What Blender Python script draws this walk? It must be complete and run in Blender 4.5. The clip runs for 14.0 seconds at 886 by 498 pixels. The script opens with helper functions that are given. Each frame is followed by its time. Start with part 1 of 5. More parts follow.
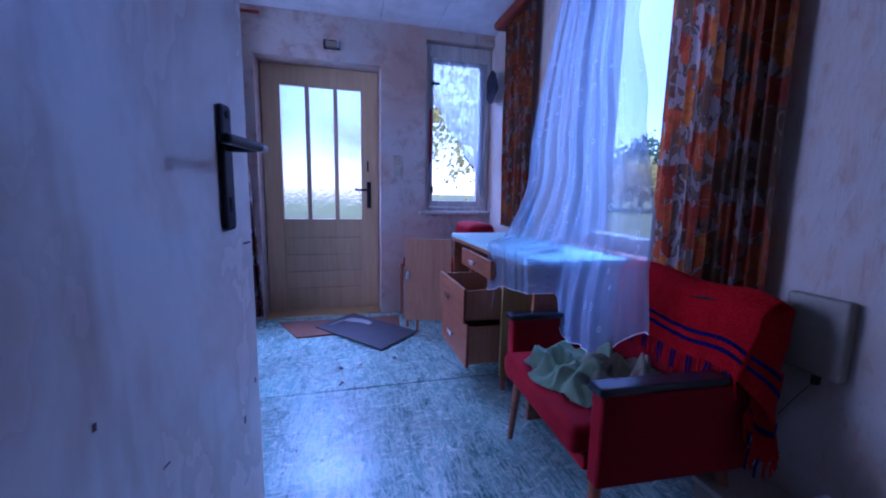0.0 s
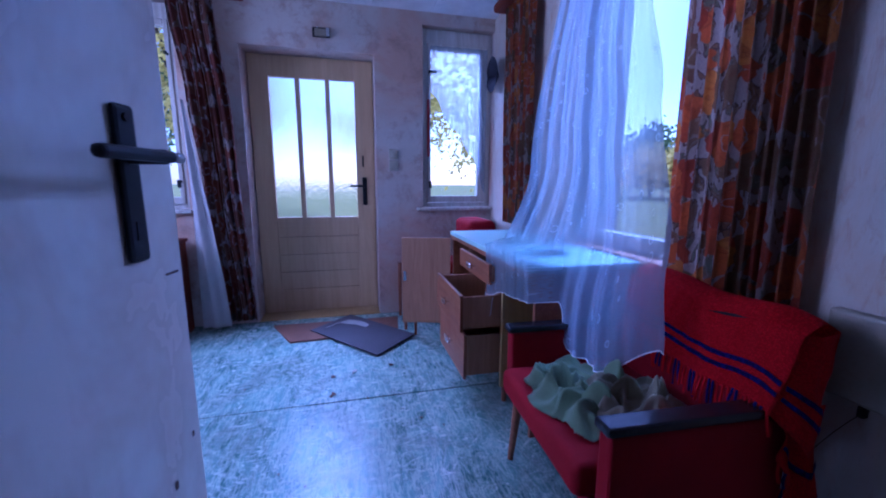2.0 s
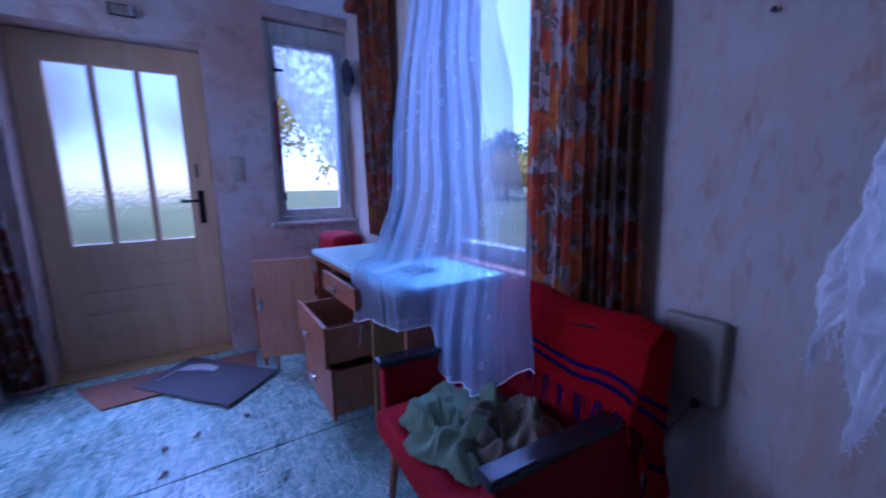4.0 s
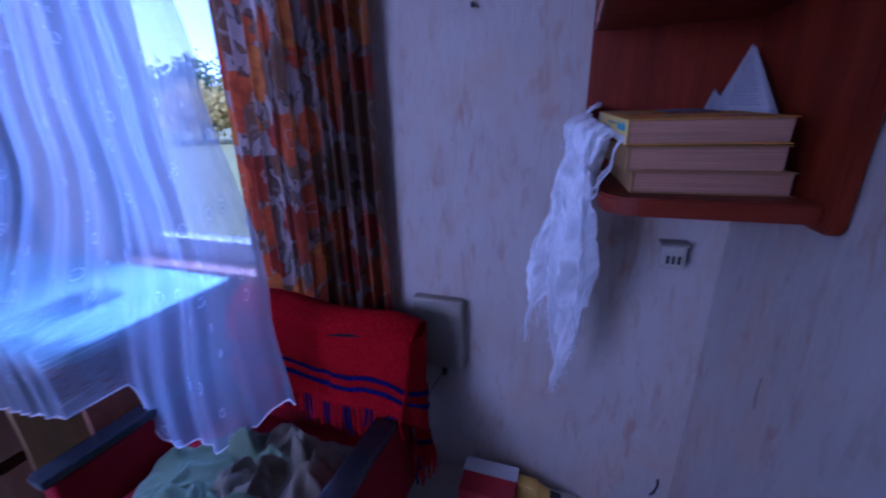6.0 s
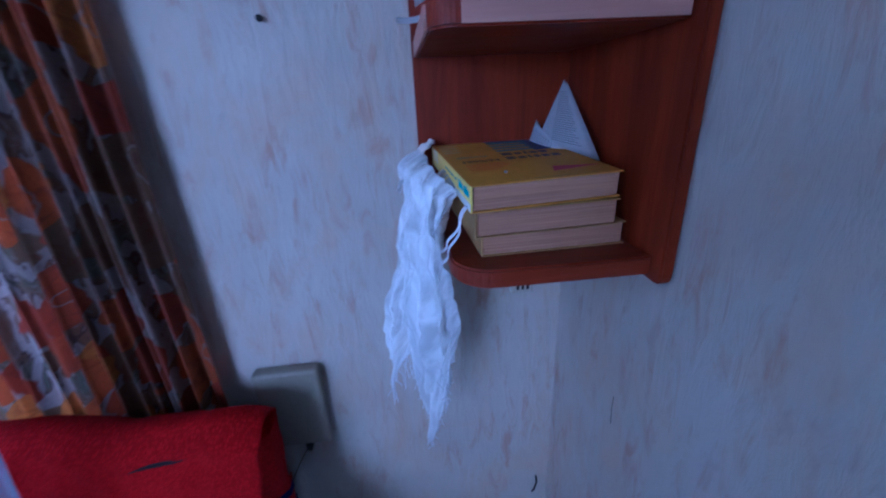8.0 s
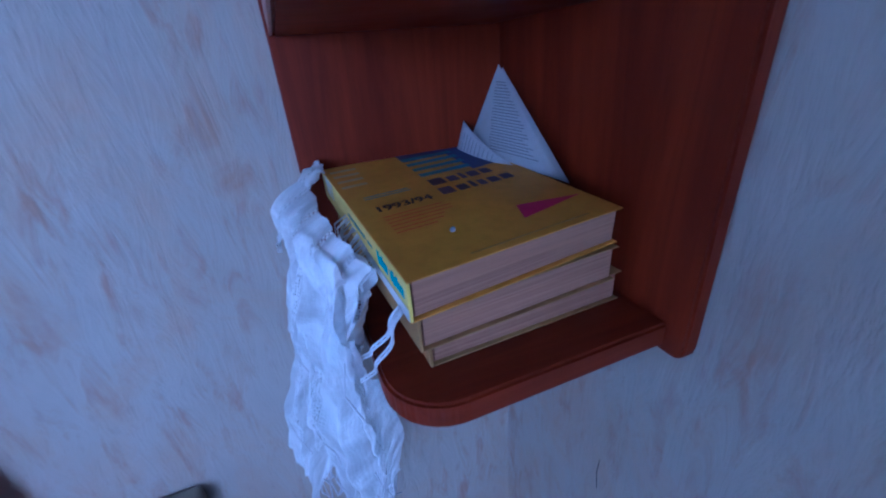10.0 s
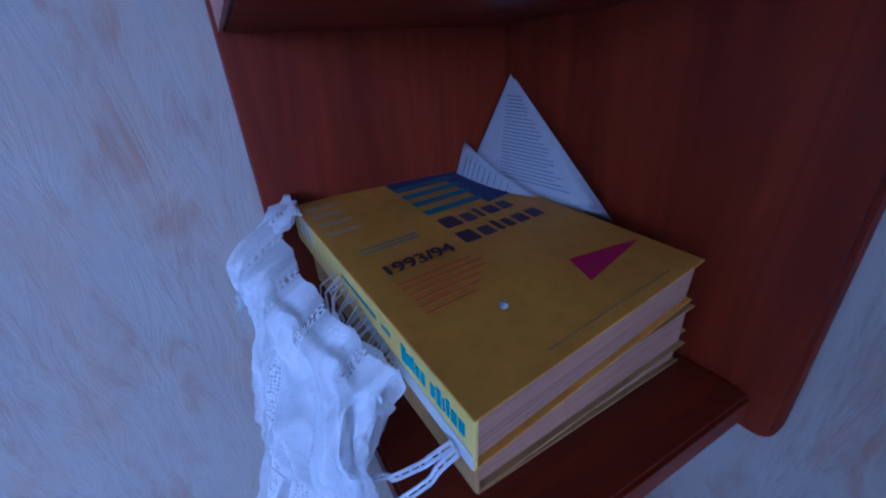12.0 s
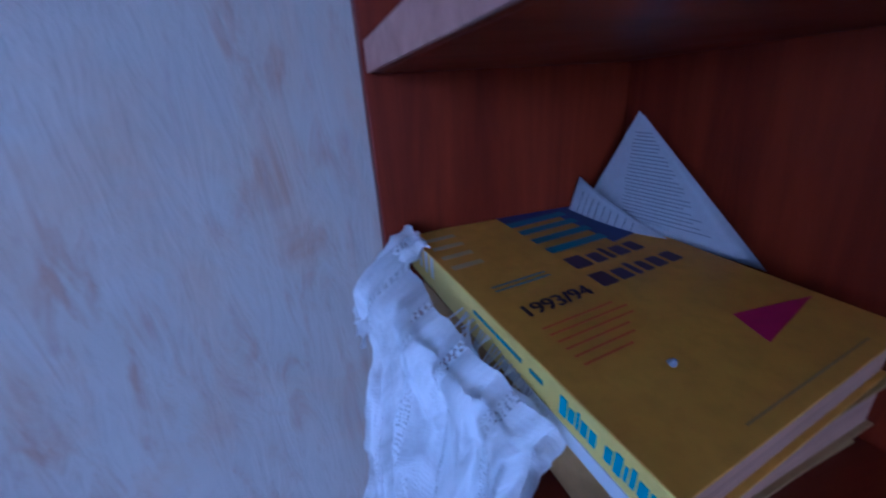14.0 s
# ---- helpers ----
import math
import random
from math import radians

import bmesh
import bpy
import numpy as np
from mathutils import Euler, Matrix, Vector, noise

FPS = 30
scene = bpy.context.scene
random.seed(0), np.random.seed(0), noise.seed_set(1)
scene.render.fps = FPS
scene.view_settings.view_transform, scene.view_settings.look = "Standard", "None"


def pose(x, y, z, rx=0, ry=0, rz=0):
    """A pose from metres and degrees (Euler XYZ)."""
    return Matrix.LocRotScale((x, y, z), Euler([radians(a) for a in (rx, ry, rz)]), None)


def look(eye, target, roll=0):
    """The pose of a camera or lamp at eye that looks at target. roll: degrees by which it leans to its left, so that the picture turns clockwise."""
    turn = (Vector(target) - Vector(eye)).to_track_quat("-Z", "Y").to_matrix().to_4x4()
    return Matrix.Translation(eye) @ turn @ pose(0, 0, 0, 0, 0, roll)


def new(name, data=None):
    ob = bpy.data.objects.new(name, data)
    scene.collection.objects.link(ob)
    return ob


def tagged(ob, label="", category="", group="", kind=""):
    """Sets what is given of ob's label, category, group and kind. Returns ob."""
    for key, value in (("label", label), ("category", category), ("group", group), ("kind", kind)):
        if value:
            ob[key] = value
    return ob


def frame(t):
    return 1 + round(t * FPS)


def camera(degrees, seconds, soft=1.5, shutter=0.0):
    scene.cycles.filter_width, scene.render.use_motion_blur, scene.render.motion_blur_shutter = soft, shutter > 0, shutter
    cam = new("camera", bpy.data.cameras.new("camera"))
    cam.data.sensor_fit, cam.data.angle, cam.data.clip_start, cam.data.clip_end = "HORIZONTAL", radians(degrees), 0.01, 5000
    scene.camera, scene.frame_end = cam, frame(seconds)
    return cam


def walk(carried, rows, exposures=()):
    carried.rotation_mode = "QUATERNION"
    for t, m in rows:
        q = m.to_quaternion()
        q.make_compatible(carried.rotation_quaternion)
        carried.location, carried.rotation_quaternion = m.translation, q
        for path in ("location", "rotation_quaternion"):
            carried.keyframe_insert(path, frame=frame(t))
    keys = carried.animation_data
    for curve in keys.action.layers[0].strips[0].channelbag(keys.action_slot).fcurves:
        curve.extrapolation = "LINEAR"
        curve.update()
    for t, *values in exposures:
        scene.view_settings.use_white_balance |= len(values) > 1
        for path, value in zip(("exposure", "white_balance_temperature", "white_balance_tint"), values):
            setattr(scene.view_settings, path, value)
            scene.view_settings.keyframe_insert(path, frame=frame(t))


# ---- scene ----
cam = camera(98.0, 14.0, 2.0, 0.6)
PATH = [
    (0, (-0.049, 0.058, 1.026), (0.452, 1.973, 0.742), 1.1),
    (0.5, (-0.026, 0.085, 1.032), (0.463, 2.002, 0.736), 0.9),
    (1, (-0.004, 0.122, 1.043), (0.467, 2.042, 0.736), 0.6),
    (1.5, (0.021, 0.16, 1.053), (0.485, 2.078, 0.727), 0.4),
    (2, (0.047, 0.19, 1.065), (0.51, 2.107, 0.731), 0.2),
    (2.2, (0.059, 0.202, 1.068), (0.519, 2.118, 0.73), 0.0),
    (4.3, (0.17, 0.358, 1.134), (1.376, 1.914, 0.78), -2.2),
    (4.5, (0.183, 0.383, 1.172), (1.492, 1.839, 0.763), -2.8),
    (5, (0.22, 0.416, 1.2), (1.76, 1.589, 0.696), -2.6),
    (5.5, (0.265, 0.457, 1.237), (1.965, 1.317, 0.629), -2.4),
    (6, (0.291, 0.466, 1.231), (2.094, 1.054, 0.596), -1.1),
    (6.5, (0.321, 0.469, 1.26), (2.168, 0.829, 0.584), -1.1),
    (7, (0.361, 0.469, 1.287), (2.233, 0.614, 0.598), -1.2),
    (7.5, (0.401, 0.469, 1.31), (2.273, 0.465, 0.605), -2.2),
    (8, (0.451, 0.47, 1.329), (2.303, 0.308, 0.59), -3.0),
    (8.5, (0.523, 0.467, 1.347), (2.341, 0.137, 0.582), -3.9),
    (8.7, (0.549, 0.461, 1.355), (2.352, 0.085, 0.574), -4.3),
    (10.8, (0.748, 0.441, 1.356), (2.389, -0.276, 0.464), -4.8),
    (11, (0.761, 0.441, 1.359), (2.393, -0.306, 0.476), -4.7),
    (11.5, (0.785, 0.445, 1.364), (2.395, -0.352, 0.485), -4.4),
    (12, (0.803, 0.452, 1.361), (2.404, -0.369, 0.486), -3.9),
    (12.5, (0.818, 0.459, 1.358), (2.426, -0.353, 0.489), -3.5),
    (13, (0.833, 0.467, 1.353), (2.469, -0.33, 0.525), -3.1),
    (13.5, (0.838, 0.477, 1.356), (2.528, -0.245, 0.568), -3.3),
    (14, (0.834, 0.499, 1.369), (2.605, -0.079, 0.641), -4.1),
]
EXPOSURES = [(0.0, 0.16, 3880, 46), (2.2, 0.10, 3880, 46), (4.5, -0.10, 3900, 48), (5.5, 0.12, 3950, 55), (6.5, 0.50, 3900, 48), (7.5, 0.85, 3660, 28), (8.5, 1.05, 3580, 24), (11.0, 0.86, 3500, 24), (12.5, 0.84, 3620, 30), (14.0, 0.72, 3600, 28)]
walk(cam, [(t, look(eye, target, roll)) for t, eye, target, roll in PATH], EXPOSURES)

# ---- world and sun ----
world = bpy.data.worlds.new("sky")
scene.world = world
world.use_nodes = True
wn = world.node_tree
sky = wn.nodes.new("ShaderNodeTexSky")
sky.sky_type, sky.sun_disc = "NISHITA", False
sky.sun_elevation, sky.sun_rotation = radians(38), radians(20)
wn.links.new(sky.outputs[0], wn.nodes["Background"].inputs[0])
wn.nodes["Background"].inputs[1].default_value = 0.15
sun = new("sun", bpy.data.lights.new("sun", "SUN"))
sun.data.energy, sun.data.angle, sun.data.color = 5.0, radians(0.6), (1.0, 0.93, 0.82)
sun.matrix_world = look((-1, -3, 3), (0, 0, 0))


def window_light(name, m, width, height, watts, colour):
    """An area lamp outside a window's opening, standing in for sky light."""
    lamp = new(name, bpy.data.lights.new(name, "AREA"))
    lamp.data.shape, lamp.data.size, lamp.data.size_y = "RECTANGLE", width, height
    lamp.data.energy, lamp.data.color = watts, colour
    lamp.matrix_world = m


window_light("window_fill", look((3.4, 2.2, 3.7), (0.0, 1.0, 1.0)), 2.6, 1.4, 200, (0.76, 0.88, 1.0))
window_light("window_fill", look((-0.16, 5.0, 3.3), (-0.16, 3.2, 0.8)), 2.6, 1.2, 140, (0.85, 0.92, 1.0))
# Warm fill added for the east wall and shelf, behind a made-up west window.
window_light("window_fill", look((-2.3, 2.3, 1.75), (-0.6, 1.6, 1.35)), 1.5, 1.2, 25, (1.0, 0.94, 0.84))


# ---- materials ----
def nodes_of(name):
    m = bpy.data.materials.new(name)
    m.use_nodes = True
    return m, m.node_tree, m.node_tree.nodes["Principled BSDF"]


def add(nt, kind, **sets):
    n = nt.nodes.new(kind)
    for k, v in sets.items():
        if k in n.inputs:
            n.inputs[k].default_value = v
    return n


def coords(nt, scale=(1, 1, 1), space="Object", turn=0.0):
    tc = nt.nodes.new("ShaderNodeTexCoord")
    mp = nt.nodes.new("ShaderNodeMapping")
    mp.inputs["Scale"].default_value = scale
    mp.inputs["Rotation"].default_value = (0, 0, turn)
    nt.links.new(tc.outputs[space], mp.inputs[0])
    return mp.outputs[0]


def noise_tex(nt, vec, scale, detail=4, rough=0.55, distort=0.0):
    n = add(nt, "ShaderNodeTexNoise", Scale=scale, Detail=detail, Roughness=rough, Distortion=distort)
    nt.links.new(vec, n.inputs["Vector"])
    return n.outputs["Fac"]


def ramp(nt, fac, stops, mode="LINEAR"):
    r = nt.nodes.new("ShaderNodeValToRGB")
    r.color_ramp.interpolation = mode
    e = r.color_ramp.elements
    while len(e) < len(stops):
        e.new(0.5)
    for el, (p, c) in zip(e, stops):
        el.position, el.color = p, (*c, 1) if len(c) == 3 else c
    nt.links.new(fac, r.inputs[0])
    return r.outputs[0]


def grey(nt, fac, lo, hi):
    return ramp(nt, fac, [(lo, (0, 0, 0)), (hi, (1, 1, 1))])


def mix(nt, fac, a, b, mode="MIX"):
    m = nt.nodes.new("ShaderNodeMix")
    m.data_type, m.blend_type = "RGBA", mode
    for sock, v in ((m.inputs[0], fac), (m.inputs[6], a), (m.inputs[7], b)):
        if isinstance(v, (int, float)):
            sock.default_value = v if sock == m.inputs[0] else (v, v, v, 1)
        elif isinstance(v, tuple):
            sock.default_value = (*v, 1)
        else:
            nt.links.new(v, sock)
    return m.outputs[2]


def bump(nt, bsdf, height, strength=0.3, dist=0.004):
    b = add(nt, "ShaderNodeBump", Strength=strength, Distance=dist)
    nt.links.new(height, b.inputs["Height"])
    nt.links.new(b.outputs[0], bsdf.inputs["Normal"])


def surface(name, base, dark, rough=0.6, scale=6.0, grain=60.0, bumpy=0.2, stretch=(1, 1, 1), amount=0.6, metal=0.0, sheen=0.0, spec=0.5):
    """A worn surface: broad stains and fine grain between two colours."""
    m, nt, p = nodes_of(name)
    v = coords(nt, stretch)
    big = noise_tex(nt, v, scale, 5, 0.6)
    fine = noise_tex(nt, v, grain, 3, 0.6)
    c = mix(nt, grey(nt, big, 0.35, 0.75), base, dark)
    c2 = mix(nt, amount, base, c)
    c3 = mix(nt, grey(nt, fine, 0.45, 0.8), c2, mix(nt, 0.45, c2, dark))
    nt.links.new(c3, p.inputs["Base Color"])
    p.inputs["Roughness"].default_value, p.inputs["Metallic"].default_value = rough, metal
    p.inputs["Sheen Weight"].default_value, p.inputs["Specular IOR Level"].default_value = sheen, spec
    bump(nt, p, fine, bumpy, 0.002)
    return m


def plaster(name, base, stain, pink):
    m, nt, p = nodes_of(name)
    v = coords(nt)
    big = noise_tex(nt, v, 1.6, 5, 0.6, 0.4)
    mid = noise_tex(nt, v, 5.0, 6, 0.7, 0.3)
    fine = noise_tex(nt, v, 55.0, 4, 0.6)
    c = mix(nt, grey(nt, big, 0.42, 0.62), base, pink)
    c = mix(nt, grey(nt, mid, 0.50, 0.70), c, stain)
    c = mix(nt, grey(nt, fine, 0.55, 0.85), c, mix(nt, 0.3, c, stain))
    nt.links.new(c, p.inputs["Base Color"])
    p.inputs["Roughness"].default_value = 0.9
    bump(nt, p, mix(nt, 0.5, mid, fine), 0.5, 0.006)
    return m


def wallpaper(name):
    """Pale embossed paper with upright brownish flecks."""
    m, nt, p = nodes_of(name)
    v = coords(nt, (1, 1, 0.24))
    big = noise_tex(nt, coords(nt), 2.2, 4, 0.6, 0.5)
    fleck = noise_tex(nt, v, 34.0, 5, 0.66, 0.6)
    thin = noise_tex(nt, coords(nt, (1, 1, 0.3)), 55.0, 3, 0.6, 0.4)
    c = mix(nt, grey(nt, big, 0.38, 0.7), (0.48, 0.43, 0.36), (0.39, 0.33, 0.27))
    stain = noise_tex(nt, coords(nt, (1, 1, 0.5)), 6.5, 5, 0.7, 0.8)
    c = mix(nt, grey(nt, stain, 0.46, 0.72), c, (0.46, 0.34, 0.24))
    clump = grey(nt, noise_tex(nt, coords(nt, (1, 1, 0.6)), 9.0, 4, 0.65, 1.0), 0.40, 0.62)
    fleck_on = mix(nt, 1.0, grey(nt, fleck, 0.50, 0.66), clump, "MULTIPLY")
    c = mix(nt, mix(nt, 0.4, fleck_on, 0.0), c, (0.34, 0.17, 0.09))
    c = mix(nt, grey(nt, thin, 0.60, 0.84), c, (0.38, 0.29, 0.24))
    nt.links.new(c, p.inputs["Base Color"])
    p.inputs["Roughness"].default_value = 0.75
    bump(nt, p, mix(nt, 0.85, thin, fleck), 0.75, 0.006)
    return m


def lino(name):
    """Scuffed green linoleum with pale swirls and grime."""
    m, nt, p = nodes_of(name)
    v = coords(nt)
    swirl = noise_tex(nt, coords(nt, (1.0, 0.55, 1)), 5.5, 8, 0.72, 1.5)
    thin = noise_tex(nt, coords(nt, (0.6, 1.0, 1)), 13.0, 6, 0.72, 2.8)
    dirt = noise_tex(nt, v, 1.7, 6, 0.7, 0.6)
    c = mix(nt, grey(nt, swirl, 0.38, 0.62), (0.065, 0.16, 0.135), (0.27, 0.43, 0.39))
    band = add(nt, "ShaderNodeMath")
    band.operation = "PINGPONG"
    nt.links.new(swirl, band.inputs[0])
    band.inputs[1].default_value = 0.06
    c = mix(nt, ramp(nt, band.outputs[0], [(0.0, (0.5, 0.5, 0.5)), (0.010, (0.3, 0.3, 0.3)), (0.02, (0, 0, 0))]), c, (0.62, 0.68, 0.63))
    c = mix(nt, grey(nt, thin, 0.56, 0.66), c, (0.62, 0.68, 0.63))
    for turn, fine in ((0.5, 1.0), (-0.7, 1.3), (1.3, 0.9)):
        st = noise_tex(nt, coords(nt, (24 * fine, 4.0, 1), turn=turn), 1.0, 4, 0.6, 2.4)
        c = mix(nt, ramp(nt, st, [(0.53, (0, 0, 0)), (0.57, (0.5, 0.5, 0.5)), (0.60, (0.5, 0.5, 0.5)), (0.64, (0, 0, 0))]), c, (0.50, 0.60, 0.54))
    c = mix(nt, grey(nt, dirt, 0.47, 0.70), c, mix(nt, 0.75, c, (0.06, 0.08, 0.06)))
    nt.links.new(c, p.inputs["Base Color"])
    nt.links.new(ramp(nt, mix(nt, 0.5, thin, dirt), [(0.3, (0.14,) * 3), (0.75, (0.40,) * 3)]), p.inputs["Roughness"])
    bump(nt, p, mix(nt, 0.5, thin, swirl), 0.12, 0.002)
    return m


def wood(name, base, dark, rough=0.45, axis=2, scale=1.0, coat=0.0, spec=0.5):
    m, nt, p = nodes_of(name)
    st = [9.0 * scale] * 3
    st[axis] = 0.7 * scale
    v = coords(nt, tuple(st))
    rings = noise_tex(nt, v, 4.0, 6, 0.65, 1.2)
    pores = noise_tex(nt, v, 26.0, 3, 0.6)
    wear = noise_tex(nt, coords(nt), 5.0, 5, 0.6)
    c = mix(nt, grey(nt, rings, 0.35, 0.68), base, dark)
    c = mix(nt, grey(nt, pores, 0.6, 0.85), c, mix(nt, 0.5, c, dark))
    c = mix(nt, grey(nt, wear, 0.6, 0.85), c, mix(nt, 0.4, c, dark))
    nt.links.new(c, p.inputs["Base Color"])
    nt.links.new(ramp(nt, wear, [(0.3, (rough - 0.08,) * 3), (0.8, (rough + 0.15,) * 3)]), p.inputs["Roughness"])
    p.inputs["Coat Weight"].default_value, p.inputs["Specular IOR Level"].default_value = coat, spec
    bump(nt, p, pores, 0.12, 0.001)
    return m


def door_paint(name):
    """Old gloss paint, brushed, with dirty hand marks and chips."""
    m, nt, p = nodes_of(name)
    brush = noise_tex(nt, coords(nt, (8, 8, 0.8)), 7.0, 4, 0.6)
    grime = noise_tex(nt, coords(nt, (1, 1, 0.6)), 3.2, 5, 0.65, 0.3)
    spots = noise_tex(nt, coords(nt), 24.0, 3, 0.7)
    c = mix(nt, grey(nt, grime, 0.44, 0.74), (0.84, 0.78, 0.68), (0.54, 0.38, 0.26))
    runs = noise_tex(nt, coords(nt, (2.4, 2.4, 0.5)), 2.2, 4, 0.6, 0.2)
    c = mix(nt, grey(nt, runs, 0.54, 0.80), c, (0.46, 0.32, 0.20))
    c = mix(nt, grey(nt, spots, 0.76, 0.79), c, (0.12, 0.09, 0.08))
    nt.links.new(c, p.inputs["Base Color"])
    nt.links.new(ramp(nt, grime, [(0.3, (0.13,) * 3), (0.75, (0.38,) * 3)]), p.inputs["Roughness"])
    bump(nt, p, mix(nt, 0.5, brush, noise_tex(nt, coords(nt, (1, 1, 0.35)), 28.0, 3, 0.6, 0.5)), 0.35, 0.003)
    return m


def print_cloth(name, ground, blooms):
    """Printed curtain cloth: large round flowers, leaves and stems, by cloth metres."""
    m, nt, p = nodes_of(name)
    uv = coords(nt, space="UV")
    wob = nt.nodes.new("ShaderNodeVectorMath")
    wob.operation = "MULTIPLY_ADD"
    nz = add(nt, "ShaderNodeTexNoise", Scale=16.0, Detail=2)
    nt.links.new(uv, nz.inputs["Vector"])
    nt.links.new(nz.outputs["Color"], wob.inputs[0])
    wob.inputs[1].default_value = (0.05, 0.05, 0)
    nt.links.new(uv, wob.inputs[2])
    w = wob.outputs[0]

    def cells(scale, rnd=0.8):
        vo = add(nt, "ShaderNodeTexVoronoi", Scale=scale, Randomness=rnd)
        nt.links.new(w, vo.inputs["Vector"])
        return vo.outputs["Distance"], vo.outputs["Color"]

    def level(v, scale, lo, hi):
        return grey(nt, noise_tex(nt, v, scale, 2, 0.5, 0.6), lo, hi)

    stems = noise_tex(nt, coords(nt, (2.2, 0.8, 1), "UV"), 13.0, 2, 0.5, 1.2)
    c = mix(nt, grey(nt, stems, 0.52, 0.54), ground, mix(nt, level(w, 9.0, 0.45, 0.6), (0.20, 0.10, 0.05), (0.15, 0.13, 0.08)))
    c = mix(nt, ramp(nt, stems, [(0.50, (0, 0, 0)), (0.51, (1, 1, 1)), (0.53, (1, 1, 1)), (0.54, (0, 0, 0))]), c, (0.10, 0.05, 0.035))
    c = mix(nt, ramp(nt, stems, [(0.60, (0, 0, 0)), (0.61, (0.7, 0.7, 0.7)), (0.625, (0, 0, 0))]), c, ground)
    d, col = cells(8.2, 0.6)
    lobe, _ = cells(27.0, 0.5)
    lobed = add(nt, "ShaderNodeMath")
    lobed.operation = "MULTIPLY_ADD"
    nt.links.new(lobe, lobed.inputs[0])
    lobed.inputs[1].default_value = 0.20
    nt.links.new(d, lobed.inputs[2])
    d = lobed.outputs[0]
    hue = ramp(nt, col, blooms, "CONSTANT")
    hue = mix(nt, level(w, 26.0, 0.5, 0.62), hue, mix(nt, 0.45, hue, (0.16, 0.03, 0.012)))
    c = mix(nt, ramp(nt, d, [(0.0, (1, 1, 1)), (0.70, (1, 1, 1)), (0.715, (0, 0, 0))]), c, hue)
    c = mix(nt, ramp(nt, d, [(0.50, (0, 0, 0)), (0.51, (0.75, 0.75, 0.75)), (0.53, (0, 0, 0))]), c, mix(nt, 0.5, hue, (0.12, 0.03, 0.02)))
    c = mix(nt, ramp(nt, d, [(0.30, (0, 0, 0)), (0.31, (0.8, 0.8, 0.8)), (0.34, (0.8, 0.8, 0.8)), (0.35, (0, 0, 0))]), c, ground)
    c = mix(nt, ramp(nt, d, [(0.0, (1, 1, 1)), (0.17, (1, 1, 1)), (0.18, (0, 0, 0))]), c, mix(nt, 0.5, hue, (0.12, 0.03, 0.02)))
    weave = noise_tex(nt, coords(nt, (1, 0.25, 1), "UV"), 420.0, 2, 0.5)
    c = mix(nt, grey(nt, weave, 0.4, 0.8), c, mix(nt, 0.3, c, (0.05, 0.03, 0.03)))
    nt.links.new(c, p.inputs["Base Color"])
    p.inputs["Roughness"].default_value = 0.8
    tr = nt.nodes.new("ShaderNodeBsdfTranslucent")
    nt.links.new(c, tr.inputs[0])
    ms = add(nt, "ShaderNodeMixShader")
    ms.inputs[0].default_value = 0.28
    nt.links.new(p.outputs[0], ms.inputs[1])
    nt.links.new(tr.outputs[0], ms.inputs[2])
    nt.links.new(ms.outputs[0], nt.nodes["Material Output"].inputs[0])
    bump(nt, p, weave, 0.2, 0.001)
    return m


def net_cloth(name, cover, motif=16.0, tone=(0.80, 0.81, 0.84), passing=0.5, dense=0.8):
    """Sheer net: threads let part of the light straight through, embroidery is denser."""
    m, nt, p = nodes_of(name)
    uv = coords(nt, space="UV")
    vo = add(nt, "ShaderNodeTexVoronoi", Scale=motif, Randomness=0.6)
    nt.links.new(uv, vo.inputs["Vector"])
    petals = noise_tex(nt, uv, 95.0, 2, 0.5)
    flower = mix(nt, ramp(nt, vo.outputs["Distance"], [(0.0, (1, 1, 1)), (0.05, (1, 1, 1)), (0.07, (0.15, 0.15, 0.15)), (0.15, (0.2, 0.2, 0.2)), (0.17, (1, 1, 1)), (0.215, (1, 1, 1)), (0.24, (0, 0, 0))]), 0.0, grey(nt, petals, 0.40, 0.50))
    thread = noise_tex(nt, uv, 520.0, 1, 0.5)
    fac = mix(nt, grey(nt, thread, 0.3, 0.7), (cover - 0.1,) * 3, (cover + 0.1,) * 3)
    fac = mix(nt, flower, fac, (dense,) * 3)
    p.inputs["Base Color"].default_value = (*tone, 1)
    p.inputs["Roughness"].default_value = 0.8
    tr = nt.nodes.new("ShaderNodeBsdfTranslucent")
    tr.inputs[0].default_value = (*tone, 1)
    cloth = add(nt, "ShaderNodeMixShader")
    cloth.inputs[0].default_value = passing
    nt.links.new(p.outputs[0], cloth.inputs[1])
    nt.links.new(tr.outputs[0], cloth.inputs[2])
    clear = nt.nodes.new("ShaderNodeBsdfTransparent")
    ms = add(nt, "ShaderNodeMixShader")
    nt.links.new(fac, ms.inputs[0])
    nt.links.new(clear.outputs[0], ms.inputs[1])
    nt.links.new(cloth.outputs[0], ms.inputs[2])
    nt.links.new(ms.outputs[0], nt.nodes["Material Output"].inputs[0])
    return m


